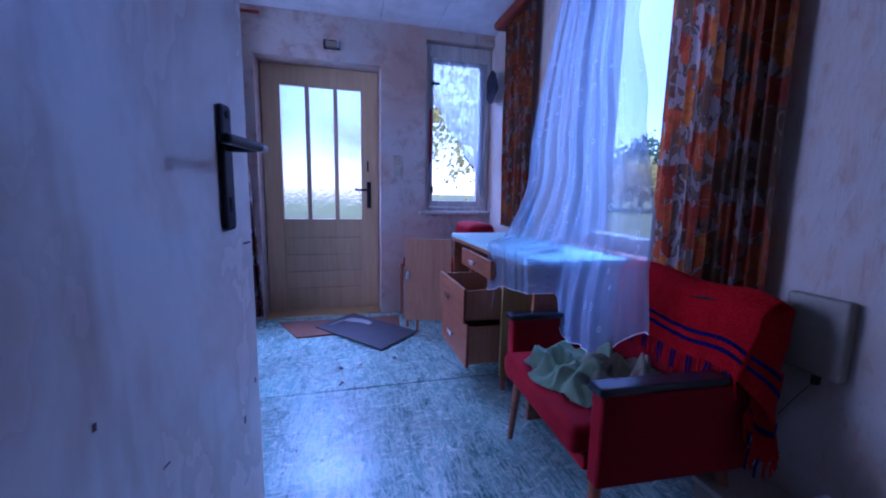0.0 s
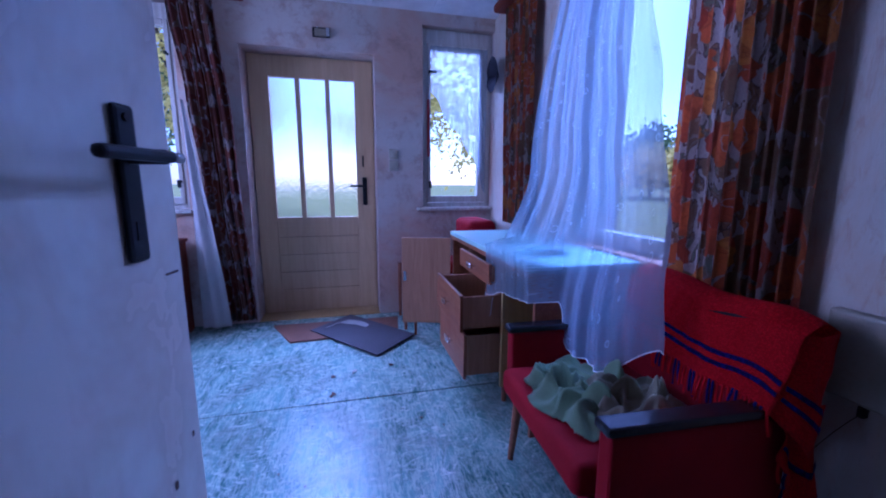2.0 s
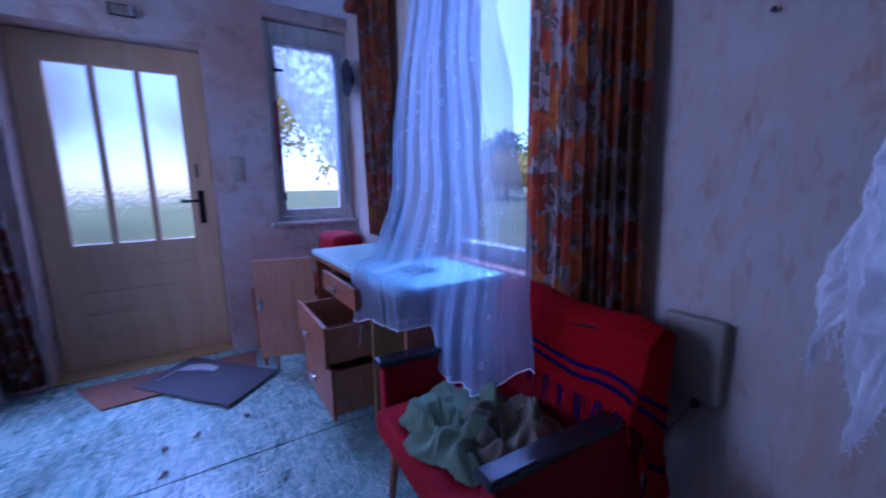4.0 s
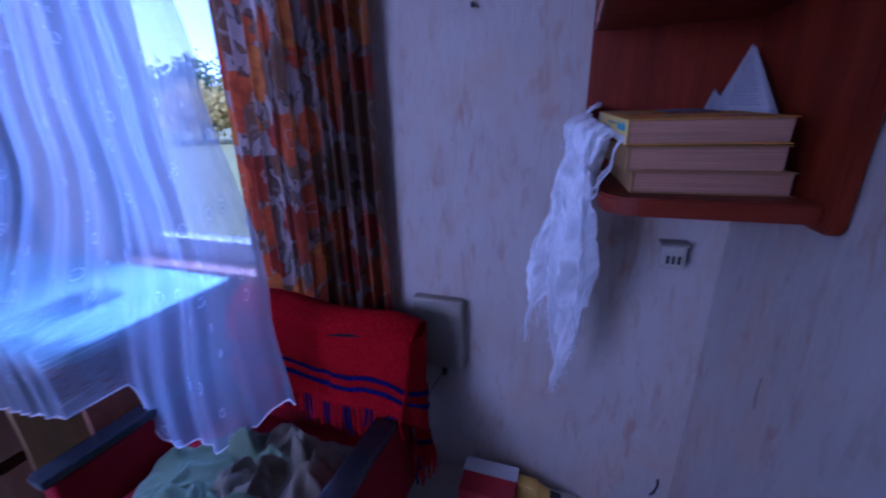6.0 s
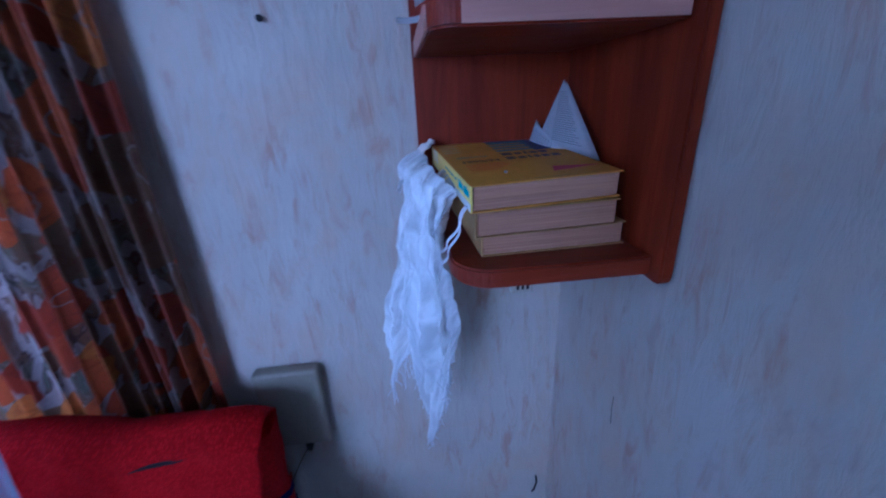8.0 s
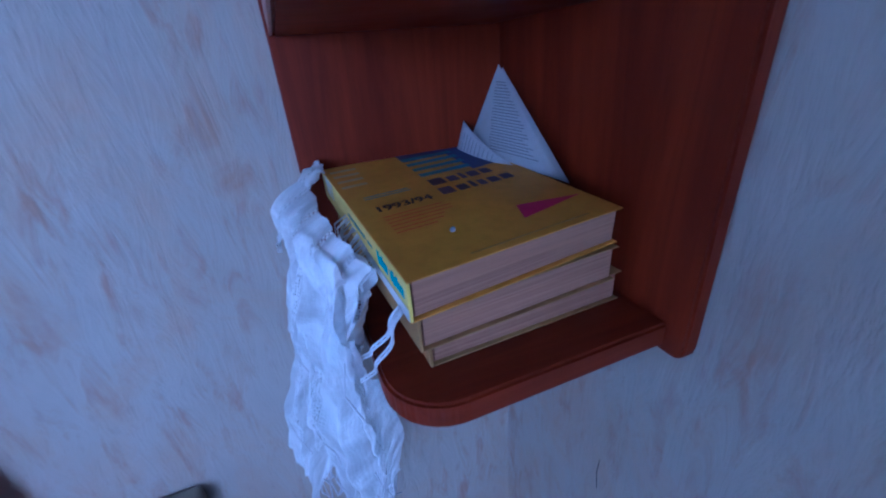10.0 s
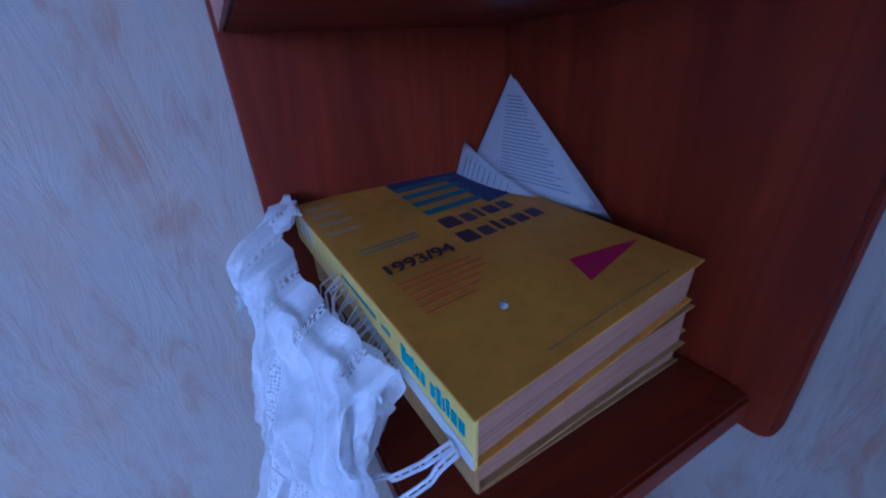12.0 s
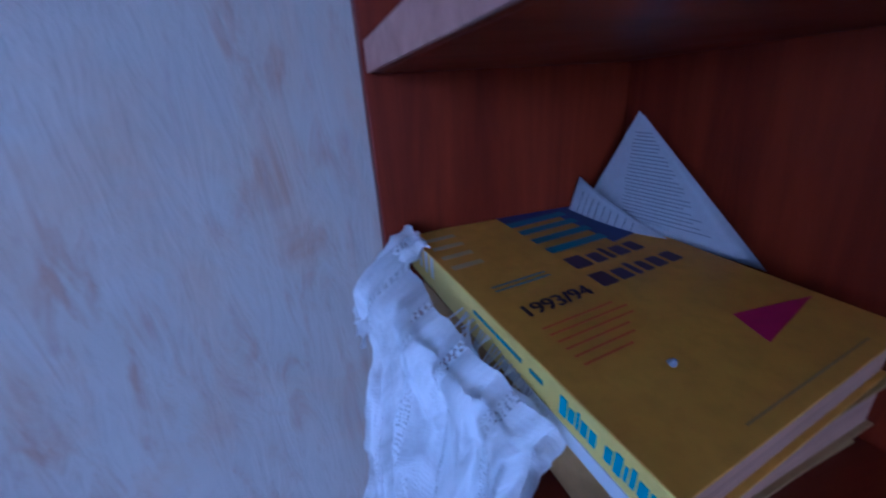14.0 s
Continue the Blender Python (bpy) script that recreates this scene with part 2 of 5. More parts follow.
def crochet(name):
    """White cotton lace: plain cloth with bands of open holes, by cloth metres."""
    m, nt, p = nodes_of(name)
    uv = coords(nt, space="UV")
    wv = add(nt, "ShaderNodeTexWave", Scale=3.2, Distortion=2.5)
    nt.links.new(uv, wv.inputs["Vector"])
    holes = add(nt, "ShaderNodeTexVoronoi", Scale=230.0, Randomness=0.35)
    nt.links.new(uv, holes.inputs["Vector"])
    torn = noise_tex(nt, uv, 26.0, 4, 0.7)
    sheer = noise_tex(nt, uv, 11.0, 4, 0.6, 0.8)
    band = grey(nt, wv.outputs["Fac"], 0.92, 0.97)
    open_ = ramp(nt, sheer, [(0.42, (0.04, 0.04, 0.04)), (0.66, (0.42, 0.42, 0.42))])
    open_ = mix(nt, band, open_, ramp(nt, holes.outputs["Distance"], [(0.0, (0.9, 0.9, 0.9)), (0.30, (0.9, 0.9, 0.9)), (0.38, (0.05, 0.05, 0.05))]))
    open_ = mix(nt, grey(nt, torn, 0.72, 0.74), open_, (0.75, 0.75, 0.75))
    p.inputs["Base Color"].default_value = (0.95, 0.95, 0.95, 1)
    p.inputs["Roughness"].default_value = 0.85
    fine = noise_tex(nt, uv, 300.0, 2, 0.5)
    bump(nt, p, mix(nt, 0.6, fine, holes.outputs["Distance"]), 0.6, 0.002)
    tr = nt.nodes.new("ShaderNodeBsdfTranslucent")
    tr.inputs[0].default_value = (0.9, 0.9, 0.9, 1)
    cloth_ = add(nt, "ShaderNodeMixShader")
    cloth_.inputs[0].default_value = 0.2
    nt.links.new(p.outputs[0], cloth_.inputs[1])
    nt.links.new(tr.outputs[0], cloth_.inputs[2])
    clear = nt.nodes.new("ShaderNodeBsdfTransparent")
    ms = add(nt, "ShaderNodeMixShader")
    nt.links.new(open_, ms.inputs[0])
    nt.links.new(cloth_.outputs[0], ms.inputs[1])
    nt.links.new(clear.outputs[0], ms.inputs[2])
    nt.links.new(ms.outputs[0], nt.nodes["Material Output"].inputs[0])
    return m


def knit(name, base, dark, size=110.0):
    m, nt, p = nodes_of(name)
    uv = coords(nt, (1, 0.7, 1), "UV")
    vo = add(nt, "ShaderNodeTexVoronoi", Scale=size, Randomness=0.6)
    nt.links.new(uv, vo.inputs["Vector"])
    nz = noise_tex(nt, uv, 7.0, 4)
    c = mix(nt, grey(nt, vo.outputs["Distance"], 0.25, 0.62), base, dark)
    c = mix(nt, grey(nt, nz, 0.4, 0.75), c, mix(nt, 0.35, c, dark))
    nt.links.new(c, p.inputs["Base Color"])
    p.inputs["Roughness"].default_value, p.inputs["Sheen Weight"].default_value = 0.95, 0.0
    p.inputs["Specular IOR Level"].default_value = 0.15
    inv = add(nt, "ShaderNodeInvert")
    nt.links.new(vo.outputs["Distance"], inv.inputs[1])
    bump(nt, p, inv.outputs[0], 0.6, 0.004)
    return m


def glass(name, rough=0.0, tint=(0.96, 0.98, 1.0), ripple=0.0):
    m, nt, p = nodes_of(name)
    p.inputs["Base Color"].default_value = (*tint, 1)
    p.inputs["Transmission Weight"].default_value, p.inputs["Roughness"].default_value, p.inputs["IOR"].default_value = 1.0, rough, 1.2
    if ripple:
        n = noise_tex(nt, coords(nt, (1, 1, 0.6)), 70.0, 2, 0.5, 0.6)
        bump(nt, p, n, ripple, 0.004)
    return m


def foliage(name, base, dark):
    """Leaves that pass part of the light."""
    m = surface(name, base, dark, 0.7, 0.8, 6, 0.3)
    nt = m.node_tree
    p = nt.nodes["Principled BSDF"]
    tr = nt.nodes.new("ShaderNodeBsdfTranslucent")
    nt.links.new(p.inputs["Base Color"].links[0].from_socket, tr.inputs[0])
    ms = add(nt, "ShaderNodeMixShader")
    ms.inputs[0].default_value = 0.5
    nt.links.new(p.outputs[0], ms.inputs[1])
    nt.links.new(tr.outputs[0], ms.inputs[2])
    nt.links.new(ms.outputs[0], nt.nodes["Material Output"].inputs[0])
    return m


def page_edges(name):
    m, nt, p = nodes_of(name)
    lines = noise_tex(nt, coords(nt, (2, 2, 260)), 3.0, 3, 0.6)
    old = noise_tex(nt, coords(nt), 9.0, 4, 0.6)
    c = mix(nt, grey(nt, lines, 0.35, 0.7), (0.47, 0.245, 0.135), (0.29, 0.145, 0.08))
    c = mix(nt, grey(nt, old, 0.5, 0.8), c, (0.40, 0.22, 0.12))
    nt.links.new(c, p.inputs["Base Color"])
    p.inputs["Roughness"].default_value = 0.9
    bump(nt, p, lines, 0.4, 0.002)
    return m


def plain(name, c, rough=0.5, metal=0.0, grain=90.0):
    return surface(name, c, tuple(x * 0.62 for x in c), rough, 7.0, grain, 0.12, amount=0.7, metal=metal)


M_PLASTER = plaster("plaster", (0.54, 0.48, 0.43), (0.33, 0.22, 0.17), (0.50, 0.33, 0.25))
M_PAPER = wallpaper("wallpaper")
M_LINO = lino("linoleum")
M_CEIL = plain("ceiling_board", (0.78, 0.78, 0.78), 0.8)
M_DOORW = door_paint("gloss_paint")
M_CREAM = wood("cream_paint", (0.60, 0.43, 0.24), (0.50, 0.34, 0.18), 0.45, 2, 0.5)
M_FRAME = wood("white_frame", (0.62, 0.60, 0.56), (0.42, 0.38, 0.33), 0.5, 2, 0.6)
M_BLACK = plain("black_metal", (0.02, 0.021, 0.024), 0.38, 0.6)
M_WORN = plain("worn_metal", (0.62, 0.62, 0.64), 0.35, 0.7)
M_CHROME = plain("chrome", (0.72, 0.72, 0.74), 0.22, 1.0)
M_ORANGE = print_cloth("orange_print", (0.36, 0.27, 0.22), [(0.0, (0.44, 0.105, 0.02)), (0.30, (0.29, 0.045, 0.014)), (0.45, (0.48, 0.17, 0.025)), (0.58, (0.19, 0.10, 0.045)), (0.76, (0.36, 0.07, 0.018))])
M_BROWN = print_cloth("brown_print", (0.50, 0.42, 0.41), [(0.0, (0.22, 0.06, 0.035)), (0.35, (0.15, 0.04, 0.03)), (0.6, (0.20, 0.09, 0.06)), (0.8, (0.12, 0.08, 0.07))])
M_LINING = surface("lining", (0.74, 0.73, 0.74), (0.55, 0.54, 0.56), 0.9, 5, 200)
M_NET = net_cloth("net_curtain", 0.50, 13.0, (0.36, 0.42, 0.52), 0.5, 0.88)
M_SILL_NET = net_cloth("window_net", 0.55, 14.0, (0.50, 0.54, 0.60), 0.6, 0.75)
M_LACE = crochet("lace")
M_DESK = surface("desk_laminate", (0.42, 0.66, 0.65), (0.34, 0.53, 0.52), 0.32, 4, 80, 0.05)
M_OAK = wood("honey_wood", (0.32, 0.115, 0.045), (0.20, 0.062, 0.024), 0.4, 1, 1.0, 0.2)
M_PALE = wood("pale_wood", (0.50, 0.26, 0.14), (0.38, 0.18, 0.09), 0.5, 2, 0.8)
# Mahogany edge as it looks in light: the brightness is in the colour.
M_LIT_EDGE = wood("lit_edge", (0.52, 0.28, 0.20), (0.38, 0.19, 0.13), 0.6, 1, 0.7)
M_OCHRE = wood("ochre_board", (0.45, 0.30, 0.10), (0.33, 0.21, 0.07), 0.6, 2, 0.8)
M_MAHOG = wood("mahogany", (0.20, 0.026, 0.004), (0.11, 0.012, 0.002), 0.5, 2, 0.7, 0.0, 0.2)
M_MAHOG_H = wood("mahogany_flat", (0.20, 0.026, 0.004), (0.11, 0.012, 0.002), 0.48, 1, 0.7, 0.0, 0.25)
M_RED = surface("red_upholstery", (0.26, 0.004, 0.010), (0.16, 0.002, 0.006), 0.8, 6, 260, 0.3, spec=0.15)
M_PONCHO = knit("red_knit", (0.72, 0.005, 0.008), (0.46, 0.003, 0.005), 190.0)
M_BLUE = knit("blue_knit", (0.03, 0.02, 0.22), (0.012, 0.008, 0.09))
M_ARM = plain("black_lacquer", (0.014, 0.014, 0.018), 0.22)
M_GREEN = surface("green_cloth", (0.29, 0.39, 0.22), (0.17, 0.24, 0.13), 0.9, 9, 240, 0.3, sheen=0.2)
M_SHIRT = surface("beige_shirt", (0.40, 0.36, 0.24), (0.25, 0.22, 0.15), 0.9, 9, 240, 0.3, sheen=0.2)
M_BEIGE = plain("old_plastic", (0.29, 0.25, 0.18), 0.5)
M_IVORY = plain("ivory_plastic", (0.50, 0.45, 0.35), 0.4)
M_DARK = plain("dark_void", (0.02, 0.018, 0.018), 0.8)
M_YELLOW = surface("yellow_cover", (0.78, 0.38, 0.016), (0.50, 0.23, 0.012), 0.55, 9, 70, 0.10, amount=0.75)
M_SPINE = surface("yellow_spine", (0.85, 0.66, 0.12), (0.70, 0.50, 0.08), 0.42, 8, 120, 0.06)
M_PAGES = page_edges("page_edges")
M_OLDSPINE = surface("old_spine", (0.46, 0.28, 0.08), (0.28, 0.15, 0.05), 0.8, 14, 120, 0.3)
M_WHITE = surface("white_paper", (0.78, 0.78, 0.78), (0.64, 0.63, 0.62), 0.85, 9, 150)
M_INKBLUE = plain("print_blue", (0.035, 0.06, 0.22), 0.45)
M_TEAL = plain("print_teal", (0.05, 0.28, 0.34), 0.45)
M_CYAN = plain("print_cyan", (0.04, 0.42, 0.52), 0.45)
M_INK = plain("print_dark", (0.05, 0.025, 0.05), 0.5)
M_TITLE = plain("print_violet", (0.10, 0.055, 0.10), 0.5)
M_INKRED = plain("print_orange", (0.72, 0.13, 0.015), 0.5)
M_MAGENTA = plain("print_magenta", (0.72, 0.012, 0.14), 0.5)
M_PALEPRINT = plain("print_pale", (0.66, 0.50, 0.24), 0.5)
M_GREYINK = plain("print_grey", (0.30, 0.30, 0.33), 0.7)
M_COIR = surface("coir", (0.20, 0.085, 0.045), (0.09, 0.04, 0.025), 0.95, 8, 300, 0.6)
M_MAT = surface("rubber_mat", (0.055, 0.045, 0.055), (0.03, 0.025, 0.03), 0.8, 8, 200, 0.4)
M_MATPRINT = surface("mat_print", (0.42, 0.40, 0.40), (0.25, 0.24, 0.25), 0.9, 12, 200)
M_GLASS = glass("window_glass")
M_RIPPLE = glass("rippled_glass", 0.16, (0.97, 0.98, 0.95), 0.9)
M_CLEAR = glass("acrylic", 0.02)
M_LITTER = plain("dry_litter", (0.13, 0.07, 0.05), 0.9)
M_REDBOX = plain("red_carton", (0.48, 0.012, 0.02), 0.5)
M_YPLAST = plain("yellow_plastic", (0.75, 0.45, 0.05), 0.35)
M_GRASS = surface("grass", (0.28, 0.28, 0.07), (0.15, 0.18, 0.04), 0.95, 0.6, 14, 0.6)
M_LEAF = foliage("foliage", (0.16, 0.22, 0.07), (0.09, 0.14, 0.045))
M_LEAFY = foliage("autumn_foliage", (0.62, 0.52, 0.12), (0.40, 0.34, 0.08))
M_BARK = surface("bark", (0.09, 0.065, 0.05), (0.05, 0.035, 0.03), 0.95, 4, 40, 0.6, (1, 1, 0.3))
M_PAVE = surface("paving", (0.30, 0.29, 0.27), (0.20, 0.19, 0.18), 0.9, 2, 40, 0.4)


# ---- mesh helpers ----
AT = Matrix()


def origin(x, y, z):
    """Sets the origin that the next things are built from."""
    AT.translation = (x, y, z)


def thing(name, base, label="", category="", group="", kind=""):
    ob = new(name)
    ob.empty_display_size = 0.1
    ob.location = AT @ Vector(base)
    return tagged(ob, label, category, group, kind)


def part(name, bm, material, parent=None, label="", smooth=False):
    me = bpy.data.meshes.new(name)
    bmesh.ops.transform(bm, matrix=AT, verts=bm.verts[:])
    bm.normal_update()
    bm.to_mesh(me)
    bm.free()
    for m in material if isinstance(material, (list, tuple)) else [material]:
        me.materials.append(m)
    if smooth:
        me.polygons.foreach_set("use_smooth", [True] * len(me.polygons))
    ob = new(name, me)
    if parent is not None:
        ob.parent = parent
        root = parent.matrix_basis.copy() if parent.parent is None else Matrix()
        ob.matrix_parent_inverse = root.inverted()
    return tagged(ob, label)


def box(bm, x0, x1, y0, y1, z0, z1, bev=0.0, seg=2, turn=None):
    m = Matrix.LocRotScale(((x0 + x1) / 2, (y0 + y1) / 2, (z0 + z1) / 2), None, (x1 - x0, y1 - y0, z1 - z0))
    vs = bmesh.ops.create_cube(bm, size=1, matrix=m)["verts"]
    if turn is not None:
        bmesh.ops.transform(bm, matrix=turn, verts=vs)
    if bev:
        es = list({e for v in vs for e in v.link_edges})
        bmesh.ops.bevel(bm, geom=es, offset=bev, segments=seg, profile=0.5, affect="EDGES")
    return bm


def block(x0, x1, y0, y1, z0, z1, bev=0.0, seg=2, turn=None):
    return box(bmesh.new(), x0, x1, y0, y1, z0, z1, bev, seg, turn)


def rod(bm, a, b, r0, r1=None, n=14):
    a, b = Vector(a), Vector(b)
    r1 = r0 if r1 is None else r1
    q = (b - a).to_track_quat("Z", "Y").to_matrix().to_4x4()
    bmesh.ops.create_cone(bm, cap_ends=True, segments=n, radius1=r0, radius2=r1, depth=(b - a).length, matrix=Matrix.Translation((a + b) / 2) @ q)
    return bm


def tube(bm, pts, r, n=6):
    """A round cord along points."""
    pts = [Vector(p) for p in pts]
    rings = []
    for i, p in enumerate(pts):
        d = (pts[min(i + 1, len(pts) - 1)] - pts[max(i - 1, 0)]).normalized()
        q = d.to_track_quat("Z", "Y").to_matrix()
        rings.append([bm.verts.new(p + q @ Vector((r * math.cos(2 * math.pi * k / n), r * math.sin(2 * math.pi * k / n), 0))) for k in range(n)])
    for a, b in zip(rings, rings[1:]):
        for k in range(n):
            bm.faces.new((a[k], a[(k + 1) % n], b[(k + 1) % n], b[k]))
    bm.faces.new(rings[0][::-1]), bm.faces.new(rings[-1])
    return bm


def cloth(fn, nu, nv, width, height, thick=0.003):
    """A sheet of cloth: fn(u, v) gives the place; its UVs are in metres of cloth."""
    bm = bmesh.new()
    uvl = bm.loops.layers.uv.new("UVMap")
    g = [[bm.verts.new(fn(i / nu, j / nv)) for j in range(nv + 1)] for i in range(nu + 1)]
    for i in range(nu):
        for j in range(nv):
            f = bm.faces.new((g[i][j], g[i + 1][j], g[i + 1][j + 1], g[i][j + 1]))
            f.smooth = True
            for lp, (a, b) in zip(f.loops, ((i, j), (i + 1, j), (i + 1, j + 1), (i, j + 1))):
                lp[uvl].uv = (a / nu * width, b / nv * height)
    if thick:
        bmesh.ops.solidify(bm, geom=bm.faces[:], thickness=thick)
    return bm


def prism(pts, z0, z1, turn=None):
    """A flat plate from an outline in x, y."""
    bm = bmesh.new()
    f = bm.faces.new([bm.verts.new((x, y, z0)) for x, y in pts])
    ext = bmesh.ops.extrude_face_region(bm, geom=[f])["geom"]
    bmesh.ops.translate(bm, verts=[v for v in ext if isinstance(v, bmesh.types.BMVert)], vec=(0, 0, z1 - z0))
    bmesh.ops.recalc_face_normals(bm, faces=bm.faces[:])
    if turn is not None:
        bmesh.ops.transform(bm, matrix=turn, verts=bm.verts[:])
    return bm


def wave(a, b, seed=0.0):
    return noise.noise(Vector((a, b, seed)))


def lerp(a, b, u):
    return a + (b - a) * u


def knots(pts, u):
    """Piecewise smooth value through (u, value) pairs."""
    for (a, p), (b, q) in zip(pts, pts[1:]):
        if u <= b:
            k = (u - a) / (b - a) if b > a else 0
            k = k * k * (3 - 2 * k)
            return p + (q - p) * k
    return pts[-1][1]


# ---- the large structure ----
def wall(name, boxes, material, label):
    bm = bmesh.new()
    for b in boxes:
        box(bm, *b)
    return tagged(part(name, bm, material), label, "wall", kind="structure")


floor = thing("floor", (0, 1.6, 0), "worn green marbled linoleum floor in two sheets", "floor", kind="structure")
part("sheet", block(-1.7, 1.217, 2.018, 3.3, -0.02, 0.0), M_LINO, floor)
part("sheet", block(-1.7, 1.217, 0.016, 2.010, -0.02, 0.0), M_LINO, floor)
part("sheet", block(-0.9, 1.2, -1.7, 0.016, -0.02, -0.001), M_LINO, floor)
part("underlay", block(-2.05, 1.55, -1.8, 3.60, -0.15, -0.021), M_DARK, floor)
H = 2.345
wall("wall_north", [(-2.05, -1.63, 3.3, 3.60, 0, H), (-1.63, -1.06, 3.3, 3.60, 0, 0.873), (-1.63, -1.06, 3.3, 3.60, 2.255, H), (-1.06, -0.665, 3.3, 3.60, 0, H), (-0.665, 0.262, 3.3, 3.60, 2.018, H), (0.262, 0.632, 3.3, 3.60, 0, H), (0.632, 1.217, 3.3, 3.60, 0, 0.873), (0.632, 1.217, 3.3, 3.60, 2.255, H), (1.217, 1.55, 3.3, 3.60, 0, H)], M_PLASTER, "rough stained pinkish plaster wall with a door and windows")
WIN = 2.05
wall("wall_east", [(1.217, 1.5, -0.0, 1.15, 0, H), (1.217, 1.5, WIN, 3.3, 0, H), (1.217, 1.5, 1.15, WIN, 0, 0.73), (1.217, 1.5, 1.15, WIN, 2.25, H)], M_PAPER, "pale wallpapered wall with brownish flecks")
wall("wall_south", [(0.47, 1.217, 0.016, 0.136, 0, H), (-0.42, 0.47, 0.016, 0.136, 2.06, H), (-1.70, -0.42, 0.016, 0.136, 0, H)], M_PAPER, "pale wallpapered wall with an open doorway")
# The opening in this wall is made up, to let the fill lamp in.
wall("wall_west", [(-1.85, -1.7, 0.0, 1.55, 0, 2.345), (-1.85, -1.7, 3.05, 3.3, 0, 2.345), (-1.85, -1.7, 1.55, 3.05, 0, 0.85), (-1.85, -1.7, 1.55, 3.05, 2.1, 2.345)], M_PLASTER, "plain stained plaster wall with an added unseen window")
# Unseen window, added only to go with the west fill lamp.
ww = thing("added_window", (-1.78, 2.3, 0.85), "plain white-painted window, unseen and added for fill light", "window", kind="structure")
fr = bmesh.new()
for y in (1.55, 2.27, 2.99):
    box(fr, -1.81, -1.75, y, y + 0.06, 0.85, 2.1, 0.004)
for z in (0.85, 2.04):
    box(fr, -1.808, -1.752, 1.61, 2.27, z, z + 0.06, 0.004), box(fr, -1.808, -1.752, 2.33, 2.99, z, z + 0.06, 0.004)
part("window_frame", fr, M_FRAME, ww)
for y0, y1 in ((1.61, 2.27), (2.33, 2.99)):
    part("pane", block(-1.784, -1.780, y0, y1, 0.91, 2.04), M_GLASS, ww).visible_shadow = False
wall("hall_wall", [(-1.0, -0.9, -1.7, 0.016, 0, 2.345), (1.2, 1.3, -1.7, 0.0, 0, 2.345), (-1.0, 1.3, -1.8, -1.7, 0, 2.345)], M_PAPER, "plain papered walls of the hall behind the doorway")
bm = bmesh.new()
for i in range(8):
    x = -1.97 + i * 0.445
    for j in range(2):
        box(bm, x + 0.002, x + 0.443, -1.78 + j * 2.9, -1.784 + (j + 1) * 2.9 if j == 0 else 3.66, 2.345, 2.365)
box(bm, -2.05, 1.60, -1.8, 3.66, 2.367, 2.46)
tagged(part("ceiling", bm, M_CEIL), "white ceiling of painted boards with thin joints", "ceiling", kind="structure")


# ---- outside ----
gr = bmesh.new()
bmesh.ops.create_grid(gr, x_segments=60, y_segments=60, size=400)
for v in gr.verts:
    d = v.co.length
    v.co.z = -0.32 + (0.0 if d < 12 else 0.35 * wave(v.co.x * 0.03, v.co.y * 0.03))
tagged(part("ground", gr, M_GRASS), "rough lawn around the house", "ground", kind="structure")
tagged(part("pavement", block(-2.0, 2.6, 3.62, 5.4, -0.31, -0.12, 0.01), M_PAVE), "grey concrete paving before the door", "pavement", kind="structure")


def make_tree(name, x, y, height, spread, leaf, label, seed, count=900, size=0.16):
    rnd = random.Random(seed)
    t = thing(name, (x, y, -0.32), label, "tree", "garden trees")
    bm = bmesh.new()
    top = Vector((x + rnd.uniform(-0.3, 0.3), y, height * 0.62))
    rod(bm, (x, y, -0.4), top, height * 0.03, height * 0.012, 9)
    limbs = []
    for k in range(9):
        a, h = rnd.uniform(0, 6.3), rnd.uniform(0.25, 0.6)
        s = Vector((x, y, -0.3)).lerp(top, h / 0.62)
        e = s + Vector((math.cos(a) * spread * 0.6, math.sin(a) * spread * 0.6, height * rnd.uniform(0.12, 0.34)))
        rod(bm, s, e, height * 0.012, height * 0.004, 6)
        limbs.append((s, e))
    part("trunk", bm, M_BARK, t)
    vs, fs = [], []
    for k in range(count):
        s, e = rnd.choice(limbs)
        c = s.lerp(e, rnd.uniform(0.4, 1.15)) + Vector((rnd.gauss(0, 1), rnd.gauss(0, 1), rnd.gauss(0, 0.8))) * spread * 0.2
        n = Vector((rnd.gauss(0, 1), rnd.gauss(0, 1), rnd.gauss(0, 1))).normalized()
        a = n.orthogonal().normalized() * size * rnd.uniform(0.6, 1.3)
        b = n.cross(a) * 0.6
        i = len(vs)
        vs += [tuple(c - a), tuple(c + b), tuple(c + a), tuple(c - b)]
        fs.append((i, i + 1, i + 2, i + 3))
    me = bpy.data.meshes.new("crown")
    me.from_pydata(vs, [], fs)
    me.materials.append(leaf)
    ob = new("crown", me)
    ob.parent = t
    ob.matrix_parent_inverse = t.matrix_basis.inverted()
    return t


make_tree("tree", 5.6, 15.0, 6.5, 3.2, M_LEAFY, "yellowing garden tree with a branching trunk", 3, 2600, 0.11)
make_tree("tree", 2.2, 19.0, 7.5, 3.6, M_LEAFY, "yellowing garden tree with a branching trunk", 4, 3000, 0.13)
make_tree("tree", -4.8, 14.0, 7.0, 3.4, M_LEAFY, "yellowing garden tree with a branching trunk", 5, 4500, 0.10)
make_tree("tree", 33.0, 27.5, 4.4, 5.0, M_LEAF, "green garden tree behind the house", 6, 5000, 0.24)
make_tree("tree", 30.0, 34.0, 6.5, 5.0, M_LEAF, "green garden tree behind the house", 7, 5000, 0.26)
